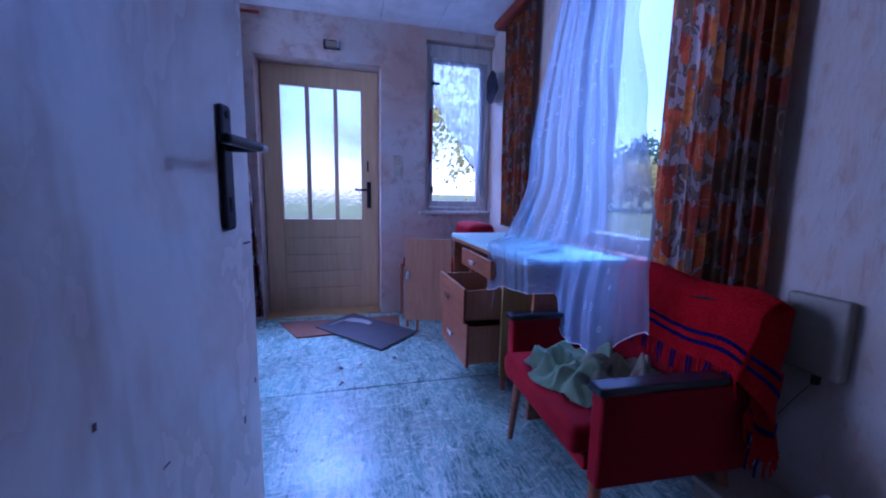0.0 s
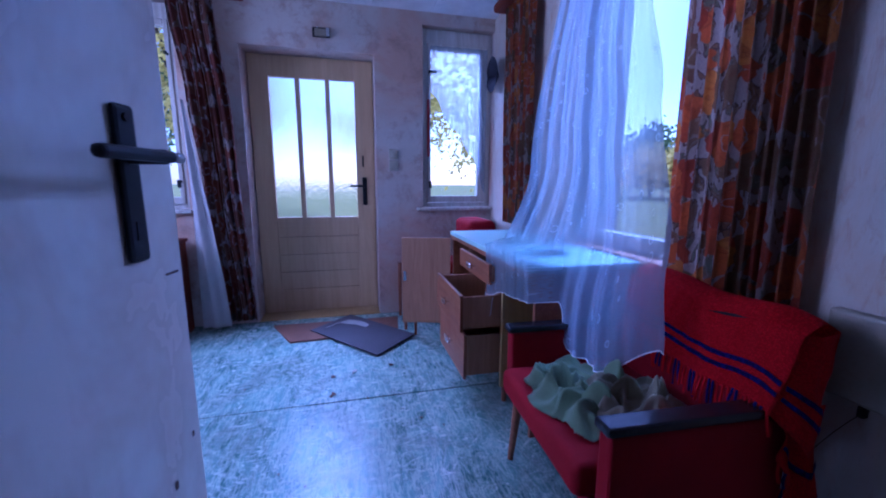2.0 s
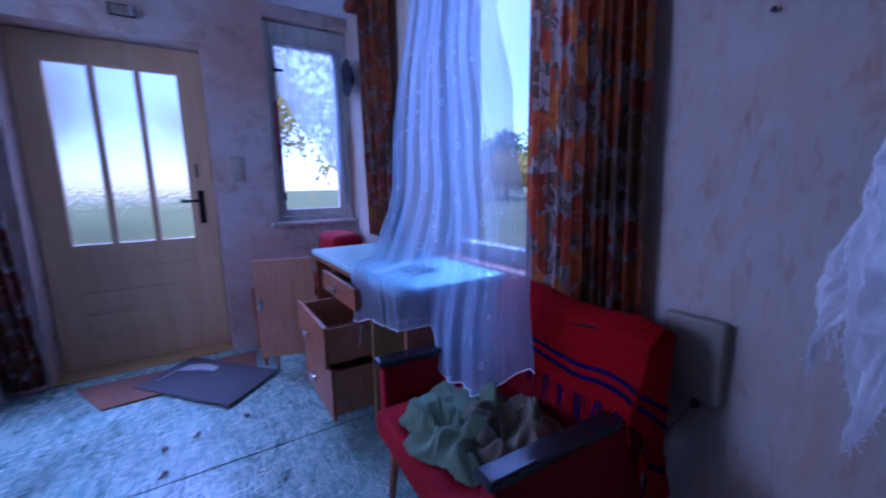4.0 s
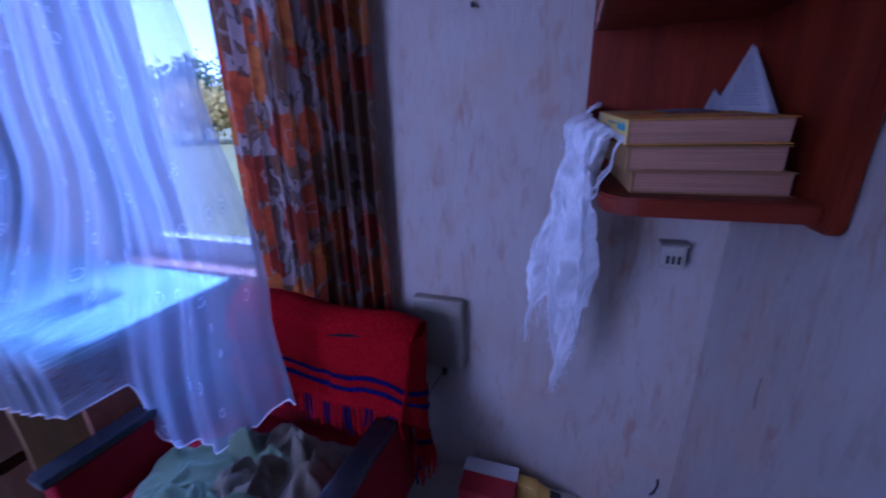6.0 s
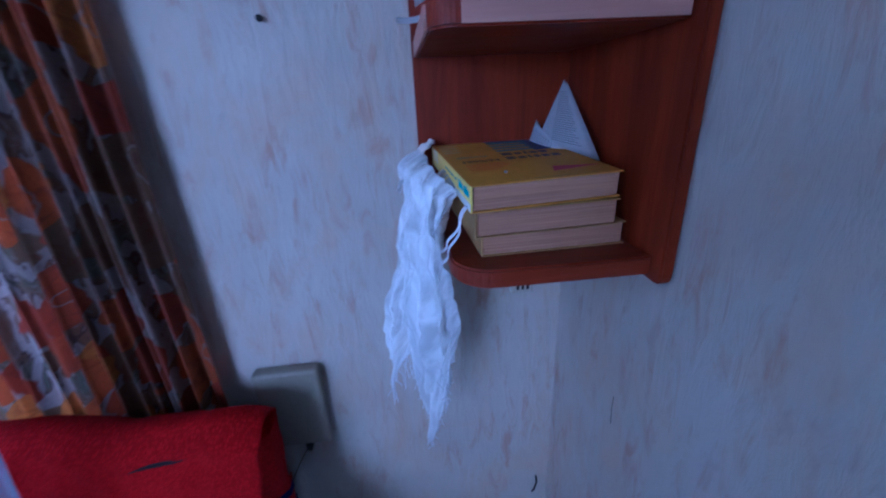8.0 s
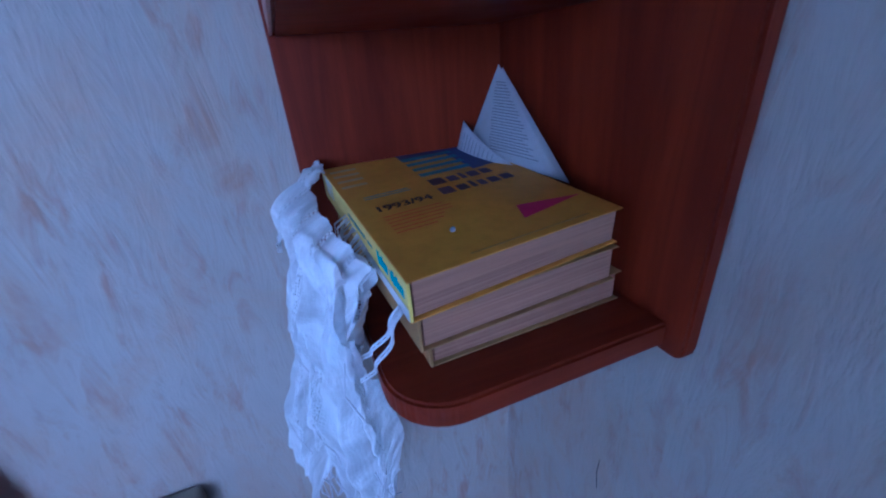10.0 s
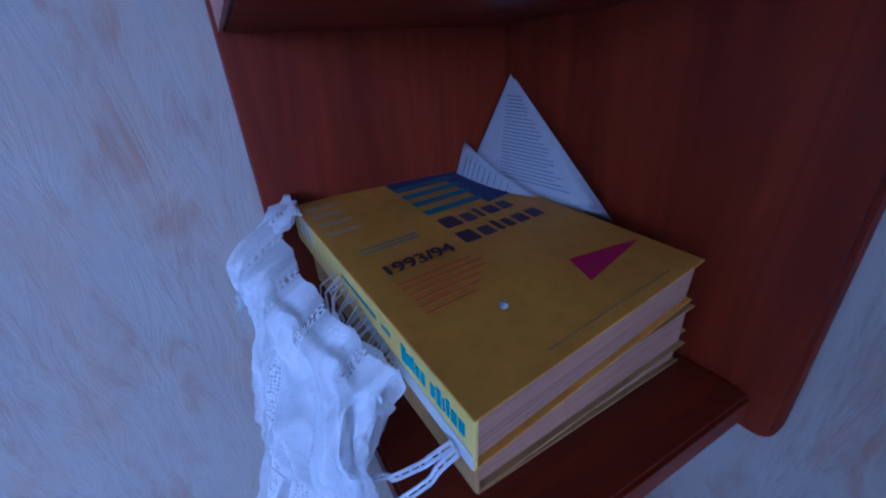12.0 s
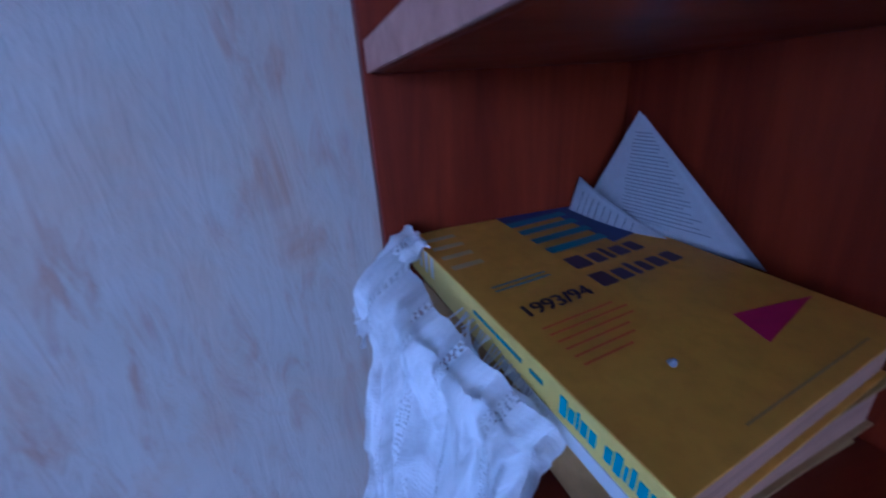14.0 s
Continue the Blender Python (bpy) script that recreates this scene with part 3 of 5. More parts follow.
make_tree("tree", 31.0, 18.0, 5.5, 5.0, M_LEAF, "green garden tree behind the house", 8, 5000, 0.26)
make_tree("tree", 24.0, 26.0, 3.6, 3.6, M_LEAFY, "yellowing bush-like tree at the edge of the field", 10, 4000, 0.2)
make_tree("tree", 26.0, 44.0, 7.0, 5.4, M_LEAF, "green garden tree behind the house", 11, 5000, 0.28)
make_tree("tree", -11.0, 24.0, 9.0, 4.6, M_LEAF, "green garden tree behind the house", 9, 3500, 0.2)


# ---- windows and doors of the outer walls ----
def casement(name, x0, x1, y, z0, z1, side, label):
    """A narrow single-sash window in the north wall. side: +1 handles at the low-x edge."""
    w = thing(name, ((x0 + x1) / 2, y, z0), label, "window", kind="structure")
    fr = bmesh.new()
    box(fr, x0, x0 + 0.03, y, y + 0.07, z0, z1, 0.003), box(fr, x1 - 0.03, x1, y, y + 0.07, z0, z1, 0.003)
    box(fr, x0 + 0.03, x1 - 0.03, y, y + 0.07, z0, z0 + 0.035, 0.003), box(fr, x0 + 0.03, x1 - 0.03, y, y + 0.07, z1 - 0.1, z1, 0.003)
    part("window_frame", fr, M_FRAME, w)
    a0, a1, b0, b1 = x0 + 0.033, x1 - 0.033, z0 + 0.038, z1 - 0.103
    s0, s1 = (0.028, 0.075) if side > 0 else (0.075, 0.028)
    sa = bmesh.new()
    box(sa, a0, a0 + s0, y - 0.012, y + 0.035, b0, b1, 0.004), box(sa, a1 - s1, a1, y - 0.012, y + 0.035, b0, b1, 0.004)
    box(sa, a0 + s0, a1 - s1, y - 0.012, y + 0.035, b0, b0 + 0.05, 0.004), box(sa, a0 + s0, a1 - s1, y - 0.012, y + 0.035, b1 - 0.045, b1, 0.004)
    part("sash", sa, M_FRAME, w)
    g = part("pane", block(a0 + s0, a1 - s1, y + 0.012, y + 0.016, b0 + 0.05, b1 - 0.045), M_GLASS, w)
    g.visible_shadow = False
    hx = a0 + 0.016 if side > 0 else a1 - 0.016
    for hz in (b0 + 0.16, b1 - 0.22):
        h = rod(bmesh.new(), (hx, y - 0.012, hz), (hx, y - 0.045, hz), 0.009, 0.007)
        box(h, hx - 0.011, hx + 0.011, y - 0.056, y - 0.04, hz - 0.045 if hz < 1.5 else hz - 0.011, hz + 0.011, 0.004)
        if hz > 1.5:
            box(h, hx - 0.005, hx + side * 0.055 if side > 0 else hx + 0.005, y - 0.056, y - 0.042, hz - 0.009, hz + 0.009, 0.004)
        part("latch", h, M_BLACK, w, "black metal turn latch")
    part("window_sill", block(x0 - 0.06, min(x1 + 0.02, 1.214), 3.262, y + 0.01, z0 - 0.028, z0 - 0.001, 0.006), M_FRAME, w)
    return w


casement("window_1", 0.640, 1.206, 3.345, 0.877, 2.245, 1, "narrow white-painted casement window with black latches")
casement("window_2", -1.625, -1.065, 3.345, 0.877, 2.245, -1, "narrow white-painted casement window behind a curtain")
tagged(part("cloth_strip", cloth(lambda u, v: Vector((0.668 + 0.018 * u + 0.003 * wave(v * 9, u), 3.315 + 0.004 * wave(v * 14, 3), lerp(1.28, 1.72, v))), 3, 18, 0.02, 0.44, 0.002), M_REDBOX), "red strip of cloth beside the window sash", "cloth")


def lace_drape(u, v):
    """A net half drawn aside: its free edge sweeps from the latch side down to the far corner."""
    z0 = knots([(0, 1.77), (0.4, 1.50), (0.76, 1.28), (1, 0.99)], u)
    return Vector((lerp(0.70, 1.165, u), 3.322 + 0.009 * math.sin(u * 34 + 1.5 * v) * (1.1 - 0.5 * v), lerp(z0, 2.12, v)))


tagged(part("net_curtain", cloth(lace_drape, 70, 24, 0.9, 1.2, 0), M_SILL_NET), "sheer white net half drawn across the narrow window", "curtain")

w = thing("window_3", (1.3, 1.99, 0.77), "wide white-painted window behind curtains", "window", kind="structure")
fr = bmesh.new()
for y in (1.15, WIN - 0.07):
    box(fr, 1.30, 1.37, y, y + 0.07, 0.762, 2.25, 0.004)
for z in (0.762, 2.18):
    box(fr, 1.302, 1.368, 1.22, WIN - 0.07, z, z + 0.07, 0.004)
part("window_frame", fr, M_FRAME, w)
part("pane", block(1.332, 1.336, 1.22, WIN - 0.07, 0.832, 2.18), M_GLASS, w).visible_shadow = False
part("window_sill", block(1.205, 1.33, 1.152, WIN - 0.002, 0.732, 0.760, 0.006), M_PALE, w)

d = thing("door_1", (-0.20, 3.48, 0), "cream painted front door with three tall rippled glass panes", "door", kind="structure")
X0, X1, Y0, Y1 = -0.657, 0.254, 3.480, 3.525
GX0, GX1, GZ0, GZ1 = -0.517, 0.112, 0.795, 1.860
st = bmesh.new()
box(st, X0, GX0, Y0, Y1, 0.012, 2.012, 0.003), box(st, GX1, X1, Y0, Y1, 0.012, 2.012, 0.003)
box(st, GX0, GX1, Y0, Y1, GZ1, 2.012, 0.003), box(st, GX0, GX1, Y0 + 0.004, Y1, 0.012, 0.20, 0.003)
part("leaf", st, M_CREAM, d)
zs = [0.20, 0.345, 0.49, 0.635, 0.795]
for a, b in zip(zs, zs[1:]):
    part("panel", block(GX0, GX1, Y0 + 0.006, Y1 - 0.006, a + 0.001, b - 0.001, 0.002), M_CREAM, d)
part("backing", block(GX0, GX1, Y1 - 0.005, Y1, 0.2, 0.795), M_CREAM, d)
gw = (GX1 - GX0 - 0.07) / 3
for i in range(3):
    g0 = GX0 + i * (gw + 0.035)
    part("pane", block(g0, g0 + gw, Y0 + 0.018, Y0 + 0.024, GZ0, GZ1), M_RIPPLE, d).visible_shadow = False
    if i < 2:
        part("glazing_bar", block(g0 + gw, g0 + gw + 0.035, Y0 + 0.001, Y1, GZ0, GZ1, 0.004), M_CREAM, d)
hp = part("handle_plate", block(0.156, 0.192, 3.472, 3.480, 0.89, 1.115, 0.005), M_BLACK, d, "black metal handle plate")
lv = rod(bmesh.new(), (0.174, 3.475, 1.045), (0.174, 3.430, 1.045), 0.009)
box(lv, 0.055, 0.184, 3.417, 3.433, 1.035, 1.055, 0.006)
part("lever", lv, M_BLACK, hp)
part("lock_plate", block(0.159, 0.172, 3.475, 3.480, 1.20, 1.29, 0.003), M_BLACK, d)
fr = bmesh.new()
box(fr, -0.664, -0.645, 3.527, 3.555, 0.0, 2.016), box(fr, 0.242, 0.261, 3.527, 3.555, 0.0, 2.016), box(fr, -0.645, 0.242, 3.527, 3.555, 2.0, 2.016)
part("door_frame", fr, M_CREAM, d)
part("threshold", block(-0.664, 0.261, 3.31, 3.60, -0.02, 0.006, 0.003), M_OCHRE, d)

d = thing("door_2", (-0.372, 0.145, 0), "white gloss-painted inner door standing open, dirty and chipped", "door", kind="structure")
HINGE, ANG = Vector((-0.372, 0.145, 0)), math.atan2(0.896 - 0.145, -0.225 + 0.372)
LEAF = Matrix.Translation(HINGE) @ Matrix.Rotation(ANG, 4, "Z")
LW = math.hypot(0.896 - 0.145, -0.225 + 0.372)
part("leaf", block(0.0, LW, 0.0, 0.042, 0.012, 2.0, 0.004, 2, LEAF), M_DOORW, d)
hp = part("handle_plate", block(LW - 0.116, LW - 0.078, -0.009, 0.0, 0.957, 1.166, 0.006, 2, LEAF), M_BLACK, d, "black metal handle plate with a keyhole")
lv = rod(bmesh.new(), LEAF @ Vector((LW - 0.097, -0.008, 1.099)), LEAF @ Vector((LW - 0.097, -0.055, 1.099)), 0.010)
box(lv, LW - 0.210, LW - 0.085, -0.065, -0.047, 1.091, 1.107, 0.007, 3, LEAF)
part("lever", lv, M_BLACK, hp)
part("lever_end", box(bmesh.new(), LW - 0.0845, LW - 0.064, -0.064, -0.048, 1.092, 1.106, 0.006, 3, LEAF), M_WORN, hp, "worn bright lever end")
part("keyhole", block(LW - 0.102, LW - 0.092, -0.0105, -0.0085, 0.987, 1.013, 0.0, 2, LEAF), M_DARK, hp)
part("keyhole", rod(bmesh.new(), LEAF @ Vector((LW - 0.097, -0.0085, 1.150)), LEAF @ Vector((LW - 0.097, -0.012, 1.150)), 0.006), M_DARK, hp)
for cx, cz, w, h in ((0.075, 0.585, 0.007, 0.014), (0.022, 0.640, 0.006, 0.010), (0.028, 0.925, 0.030, 0.004), (0.16, 0.44, 0.004, 0.008), (0.30, 0.66, 0.014, 0.003), (0.40, 0.78, 0.005, 0.009)):
    part("paint_chip", block(LW - cx - w / 2, LW - cx + w / 2, -0.0009, -0.0002, cz - h / 2, cz + h / 2, 0.0002, 1, LEAF @ Matrix.Translation((0, 0, 0))), M_LITTER, d, "dark chip in the paint")
part("lock_edge", block(LW - 0.001, LW + 0.002, 0.010, 0.032, 0.93, 1.16, 0.0, 2, LEAF), M_WORN, d)
jb = bmesh.new()
box(jb, -0.44, -0.40, 0.006, 0.146, 0.0, 2.06, 0.004), box(jb, 0.45, 0.49, 0.006, 0.146, 0.0, 2.06, 0.004), box(jb, -0.40, 0.45, 0.006, 0.146, 2.02, 2.06, 0.004)
tagged(part("door_frame", jb, M_FRAME), "white-painted inner door frame", "door frame", kind="structure")


# ---- curtains ----
def hanging(name, mat, top, bottom, z0, z1, folds, amp, normal, width, label, seed, nu=150, thick=0.0025):
    """A curtain from top edge to bottom edge (pairs of points), with upright folds."""
    n = Vector(normal)

    def fn(u, v):
        a = Vector(top[0]).lerp(Vector(top[1]), u)
        b = Vector(bottom[0]).lerp(Vector(bottom[1]), u)
        p = b.lerp(a, v)
        ph = u * folds * 2 * math.pi + 1.3 * wave(u * 6, v * 1.2, seed)
        k = math.sin(ph) * 0.75 + 0.35 * math.sin(2.3 * ph + seed)
        q = p + n * amp * k * (0.8 + 0.35 * wave(u * 9, v * 2.0, seed + 5)) * lerp(1.15, 0.85, v)
        q.z = lerp(z0, z1, v) + (0.008 * wave(u * 12, 0, seed) if v < 0.02 else 0)
        return q

    return tagged(part(name, cloth(fn, nu, 36, width, z1 - z0, thick), mat), label, "curtain")


hanging("curtain", M_ORANGE, ((1.155, 0.925, 0), (1.155, 1.335, 0)), ((1.165, 0.905, 0), (1.165, 1.345, 0)), 0.60, 2.255, 9.0, 0.026, (1, 0, 0), 1.1, "orange and brown flower-print curtain beside the window", 1.0, 200)
hanging("curtain", M_ORANGE, ((1.155, 2.46, 0), (1.155, 2.93, 0)), ((1.165, 2.46, 0), (1.165, 2.90, 0)), 0.79, 2.255, 10.5, 0.019, (1, 0, 0), 1.1, "orange and brown flower-print curtain behind the desk", 2.0, 180)
rail = thing("curtain_rail", (1.1, 1.95, 2.27), "red-brown wooden curtain rail under the ceiling", "curtain rail")
part("board", block(1.09, 1.20, 0.86, 3.02, 2.262, 2.325, 0.025, 4), M_MAHOG_H, rail)
part("bracket", block(1.20, 1.217, 1.0, 1.04, 2.27, 2.31, 0.004), M_MAHOG_H, rail)
part("bracket", block(1.20, 1.217, 2.8, 2.84, 2.27, 2.31, 0.004), M_MAHOG_H, rail)


def net_place(u, v):
    """The net curtain, pulled forward over the desk and the armchair. u from the far edge to the near one, v upwards."""
    y = lerp(knots([(0, 1.93), (0.36, 2.0), (1, 1.92)], v), knots([(0, 1.055), (0.15, 1.10), (0.45, 1.235), (0.68, 1.345), (1, 1.47)], v), u)
    x = lerp(knots([(0, 0.685), (0.36, 0.93), (1, 1.04)], v), knots([(0, 0.92), (0.4, 0.99), (1, 1.05)], v), u)
    zb = knots([(0, 0.53), (0.28, 0.60), (0.52, 0.62), (0.60, 0.45), (0.74, 0.43), (1.0, 0.585)], u)
    k = 0.7 * math.sin(u * 48 + 3.0 * wave(u * 5, v * 1.0, 7)) + 0.45 * math.sin(u * 103 + 2 + 2.5 * wave(u * 7, v * 1.4, 9)) + 0.5 * wave(u * 14, v * 1.5, 4)
    amp = lerp(0.022, 0.016, v) * (0.75 + 0.9 * wave(u * 8, v * 1.3, 2))
    z = lerp(zb, 2.26, v)
    if z < 0.80 and u < 0.52:
        x = min(x, 0.690 - 0.010 * abs(k))
        amp *= 0.3
    return Vector((x + amp * k * 0.9, y + amp * k * 0.35, z))


net = thing("net_curtain", (1.0, 1.6, 0.5), "sheer white net curtain with embroidered flowers, pulled over the desk", "curtain")
part("net", cloth(net_place, 260, 70, 1.7, 1.9, 0), M_NET, net)
part("hem", tube(bmesh.new(), [net_place(i / 120, 0.0) for i in range(121)], 0.0022, 5), M_LINING, net, "stitched white hem")
part("loose_thread", tube(bmesh.new(), [Vector((0.672, lerp(1.90, 1.80, i / 16), 0.55 - 0.13 * math.sin(math.pi * i / 16))) for i in range(17)], 0.0016, 5), M_LINING, net)

lc = thing("curtain", (-0.8, 3.2, 0.03), "brown flower-print curtain with a white lining turned out", "curtain")


def left_place(u, v):
    a = lerp(knots([(0, -0.86), (0.45, -0.95), (0.72, -1.0), (1, -1.07)], v), knots([(0, -0.655), (0.62, -0.71), (1, -0.775)], v), u)
    ph = u * 30 + 1.6 * wave(u * 4, v * 1.5, 3)
    k = 0.8 * math.sin(ph) + 0.35 * math.sin(2.2 * ph + 1)
    return Vector((a + 0.006 * math.cos(ph), 3.225 + 0.030 * k, lerp(0.05, 2.26, v)))


part("printed_cloth", cloth(left_place, 150, 40, 0.8, 2.2, 0.0025), M_BROWN, lc)
part("lining", cloth(lambda u, v: Vector((lerp(lerp(-1.005, -0.82, u), lerp(-1.0, -0.985, u), v ** 1.3), 3.155 + 0.016 * math.sin(u * 9 + v * 3) + 0.006 * wave(u * 6, v * 7, 4), lerp(0.03, 1.60, v))), 20, 30, 0.2, 1.3, 0.0025), M_LINING, lc, "white cotton lining")
tagged(part("curtain_rail", rod(bmesh.new(), (-1.58, 3.24, 2.275), (-0.60, 3.24, 2.275), 0.012), M_MAHOG_H), "thin brown curtain rod under the ceiling", "curtain rail")

# ---- the desk ----
desk = thing("desk", (0.95, 2.1, 0), "wooden desk with a pale laminate top, door and drawers open", "desk")
r, n = 0.05, 8
outline = [(1.196, 1.50), (1.196, 2.70), (0.705, 2.70)] + [(0.705 + r - r * math.cos(k / n * math.pi / 2), 1.50 + r - r * math.sin(k / n * math.pi / 2)) for k in range(n + 1)]
part("desktop", prism(outline, 0.726, 0.750), M_DESK, desk, "pale blue-green laminate top")
part("top_edge", prism([(x if x > 1.1 else x + 0.004, y if y > 2.6 else y + 0.004) for x, y in outline], 0.702, 0.725), M_OAK, desk)
for y in (2.672, 2.300):
    part("divider", block(0.72, 1.175, y, y + 0.018, 0.10, 0.701), M_OAK, desk)
part("bottom_board", block(0.72, 1.175, 2.318, 2.672, 0.10, 0.118), M_OAK, desk)
part("shelf_board", block(0.74, 1.174, 2.318, 2.672, 0.40, 0.415), M_OAK, desk)
part("back_board", block(1.176, 1.19, 1.80, 2.69, 0.10, 0.701), M_OAK, desk)
part("side_panel", block(0.718, 1.175, 1.792, 1.810, 0.10, 0.701, 0.002), M_OCHRE, desk, "ochre board side")
part("end_panel", block(0.74, 1.18, 1.515, 1.533, 0.02, 0.701, 0.002), M_OAK, desk)
for x, y in ((0.76, 2.65), (0.76, 1.84), (1.14, 2.65), (1.14, 1.84)):
    part("leg", rod(bmesh.new(), (x, y, 0.0), (x, y, 0.10), 0.012, 0.018), M_OAK, desk)
DR = Matrix.Translation((0.706, 2.703, 0)) @ Matrix.Rotation(math.atan2(0.091, -0.321), 4, "Z")
dr = part("door", block(0.0, 0.335, -0.017, 0.0, 0.095, 0.700, 0.002, 2, DR), M_PALE, desk, "pale open cupboard door")
part("door_leg", rod(bmesh.new(), (0.475, 2.782, 0.0), (0.475, 2.782, 0.096), 0.008, 0.011), M_OAK, dr)
part("lock", block(0.305, 0.325, 0.0, 0.009, 0.40, 0.47, 0.002, 2, DR), M_CHROME, dr)
part("hinge", rod(bmesh.new(), (0.708, 2.692, 0.58), (0.708, 2.692, 0.63), 0.005), M_CHROME, dr)


def drawer(front, z0, z1):
    y0, y1, xb = 1.815, 2.292, min(front + 0.40, 1.16)
    b = part("drawer", block(front + 0.016, xb, y0 + 0.022, y1 - 0.022, z0 + 0.012, z0 + 0.018), M_PALE, desk, "pale wooden open drawer")
    for ya in (y0 + 0.012, y1 - 0.022):
        part("side", block(front + 0.016, xb, ya, ya + 0.010, z0 + 0.012, z1 - 0.012, 0.001), M_PALE, b)
    part("back", block(xb - 0.010, xb, y0 + 0.022, y1 - 0.022, z0 + 0.018, z1 - 0.012), M_PALE, b)
    part("front", block(front, front + 0.016, y0, y1, z0, z1, 0.002), M_OAK, b)
    zc, yc = (z0 + z1) / 2, (y0 + y1) / 2
    h = bmesh.new()
    for s in (-1, 1):
        rod(h, (front, yc + s * 0.032, zc), (front - 0.018, yc + s * 0.032, zc), 0.004)
    for dz in (-0.007, 0.007):
        tube(h, [(front - 0.02 - 0.006 * math.sin(math.pi * k / 8), yc - 0.042 + 0.084 * k / 8, zc + dz) for k in range(9)], 0.005, 8)
    part("handle", h, M_CHROME, b, "chrome double-bar handle")


drawer(0.655, 0.605, 0.700)
drawer(0.520, 0.385, 0.562)
drawer(0.540, 0.150, 0.372)

# ---- the small chair behind the desk ----
ch = thing("chair", (0.7, 3.05, 0), "small red-upholstered chair standing behind the desk", "chair")
part("seat", block(0.44, 0.86, 2.88, 3.27, 0.40, 0.50, 0.03, 4), M_RED, ch, smooth=True)
part("backrest", block(0.88, 1.10, 2.84, 3.24, 0.44, 0.80, 0.05, 4), M_RED, ch, smooth=True)
for x, y in ((0.42, 2.90), (0.42, 3.22), (1.04, 2.90), (1.04, 3.22)):
    part("leg", rod(bmesh.new(), (x, y, 0), (x, y, 0.44), 0.011, 0.016), M_OAK, ch)

# ---- the armchair ----
AC = pose(0.845, 1.145, 0, 0, 0, -3)


def at_chair(bm):
    bmesh.ops.transform(bm, matrix=AC, verts=bm.verts[:])
    return bm


ac = thing("armchair", (0.845, 1.145, 0), "red upholstered armchair with black lacquered armrests", "armchair")
part("seat", at_chair(block(-0.292, 0.19, -0.262, 0.262, 0.315, 0.405, 0.025, 4)), M_RED, ac, smooth=True)
part("seat_frame", at_chair(block(-0.245, 0.20, -0.255, 0.255, 0.265, 0.315, 0.006)), M_RED, ac)
for s in (-1, 1):
    y0, y1 = sorted((s * 0.272, s * 0.330))
    part("arm_panel", at_chair(block(-0.250, 0.23, y0 + 0.004, y1 - 0.004, 0.262, 0.524, 0.010, 3)), M_RED, ac, "red arm side")
    part("armrest", at_chair(block(-0.262, 0.22, y0, y1, 0.524, 0.548, 0.007, 3)), M_ARM, ac, "black lacquered armrest")
    part("leg", at_chair(rod(bmesh.new(), (-0.235, s * 0.29, 0), (-0.215, s * 0.275, 0.268), 0.011, 0.019)), M_OAK, ac)
    part("leg", at_chair(rod(bmesh.new(), (0.245, s * 0.28, 0), (0.205, s * 0.265, 0.268), 0.011, 0.019)), M_OAK, ac)
bk = block(0.165, 0.245, -0.262, 0.262, 0.36, 0.735, 0.03, 4)
bmesh.ops.transform(bk, matrix=Matrix.Translation((0.2, 0, 0.36)) @ Matrix.Rotation(radians(6), 4, "Y") @ Matrix.Translation((-0.2, 0, -0.36)), verts=bk.verts[:])
part("backrest", at_chair(bk), M_RED, ac, smooth=True)

PONCHO_W = 0.60


def poncho_place(u, v):
    """v: 0 at the front hem, 0.52 at the top of the backrest, 1 at the hem behind. u from the far side to the near one."""
    y = lerp(0.22, -0.338, u)
    wv = 0.012 * wave(u * 5, v * 4, 11) + 0.006 * wave(u * 14, v * 9, 12)
    edge = max(0.0, (u - 0.86) / 0.14)
    if v < 0.5:
        k = v / 0.5
        z = lerp(0.550, 0.752, k)
        x = 0.155 + 0.045 * k - 0.014 + wv
    elif v < 0.6:
        k = (v - 0.5) / 0.1
        z = 0.752 + 0.022 * math.sin(math.pi * k)
        x = lerp(0.195, 0.288, k) + wv * 0.5
    else:
        k = (v - 0.6) / 0.4
        z = lerp(0.752, 0.46, k)
        x = 0.290 - 0.012 * k + min(wv, 0.003)
    z += 0.010 * math.sin(u * 7 + 0.6) * (1 if v < 0.7 else 0) - 0.018 * edge * edge - 0.02 * edge * (0.5 - abs(v - 0.5))
    y += -0.012 * edge * math.sin(math.pi * min(1, v * 1.2))
    return AC @ Vector((x, y, z))


po = thing("poncho", (1.1, 1.2, 0.6), "red knitted blanket with blue stripes and fringe draped over the armchair", "blanket")
part("knit_sheet", cloth(poncho_place, 60, 70, 0.6, 0.8, 0.007), M_PONCHO, po)


def stripe(v0, v1):
    off = AC.to_3x3() @ Vector((-0.0045, 0, 0))
    return cloth(lambda u, v: poncho_place(u * 0.995, lerp(v0, v1, v)) + off, 60, 2, 0.6, 0.015, 0.004)


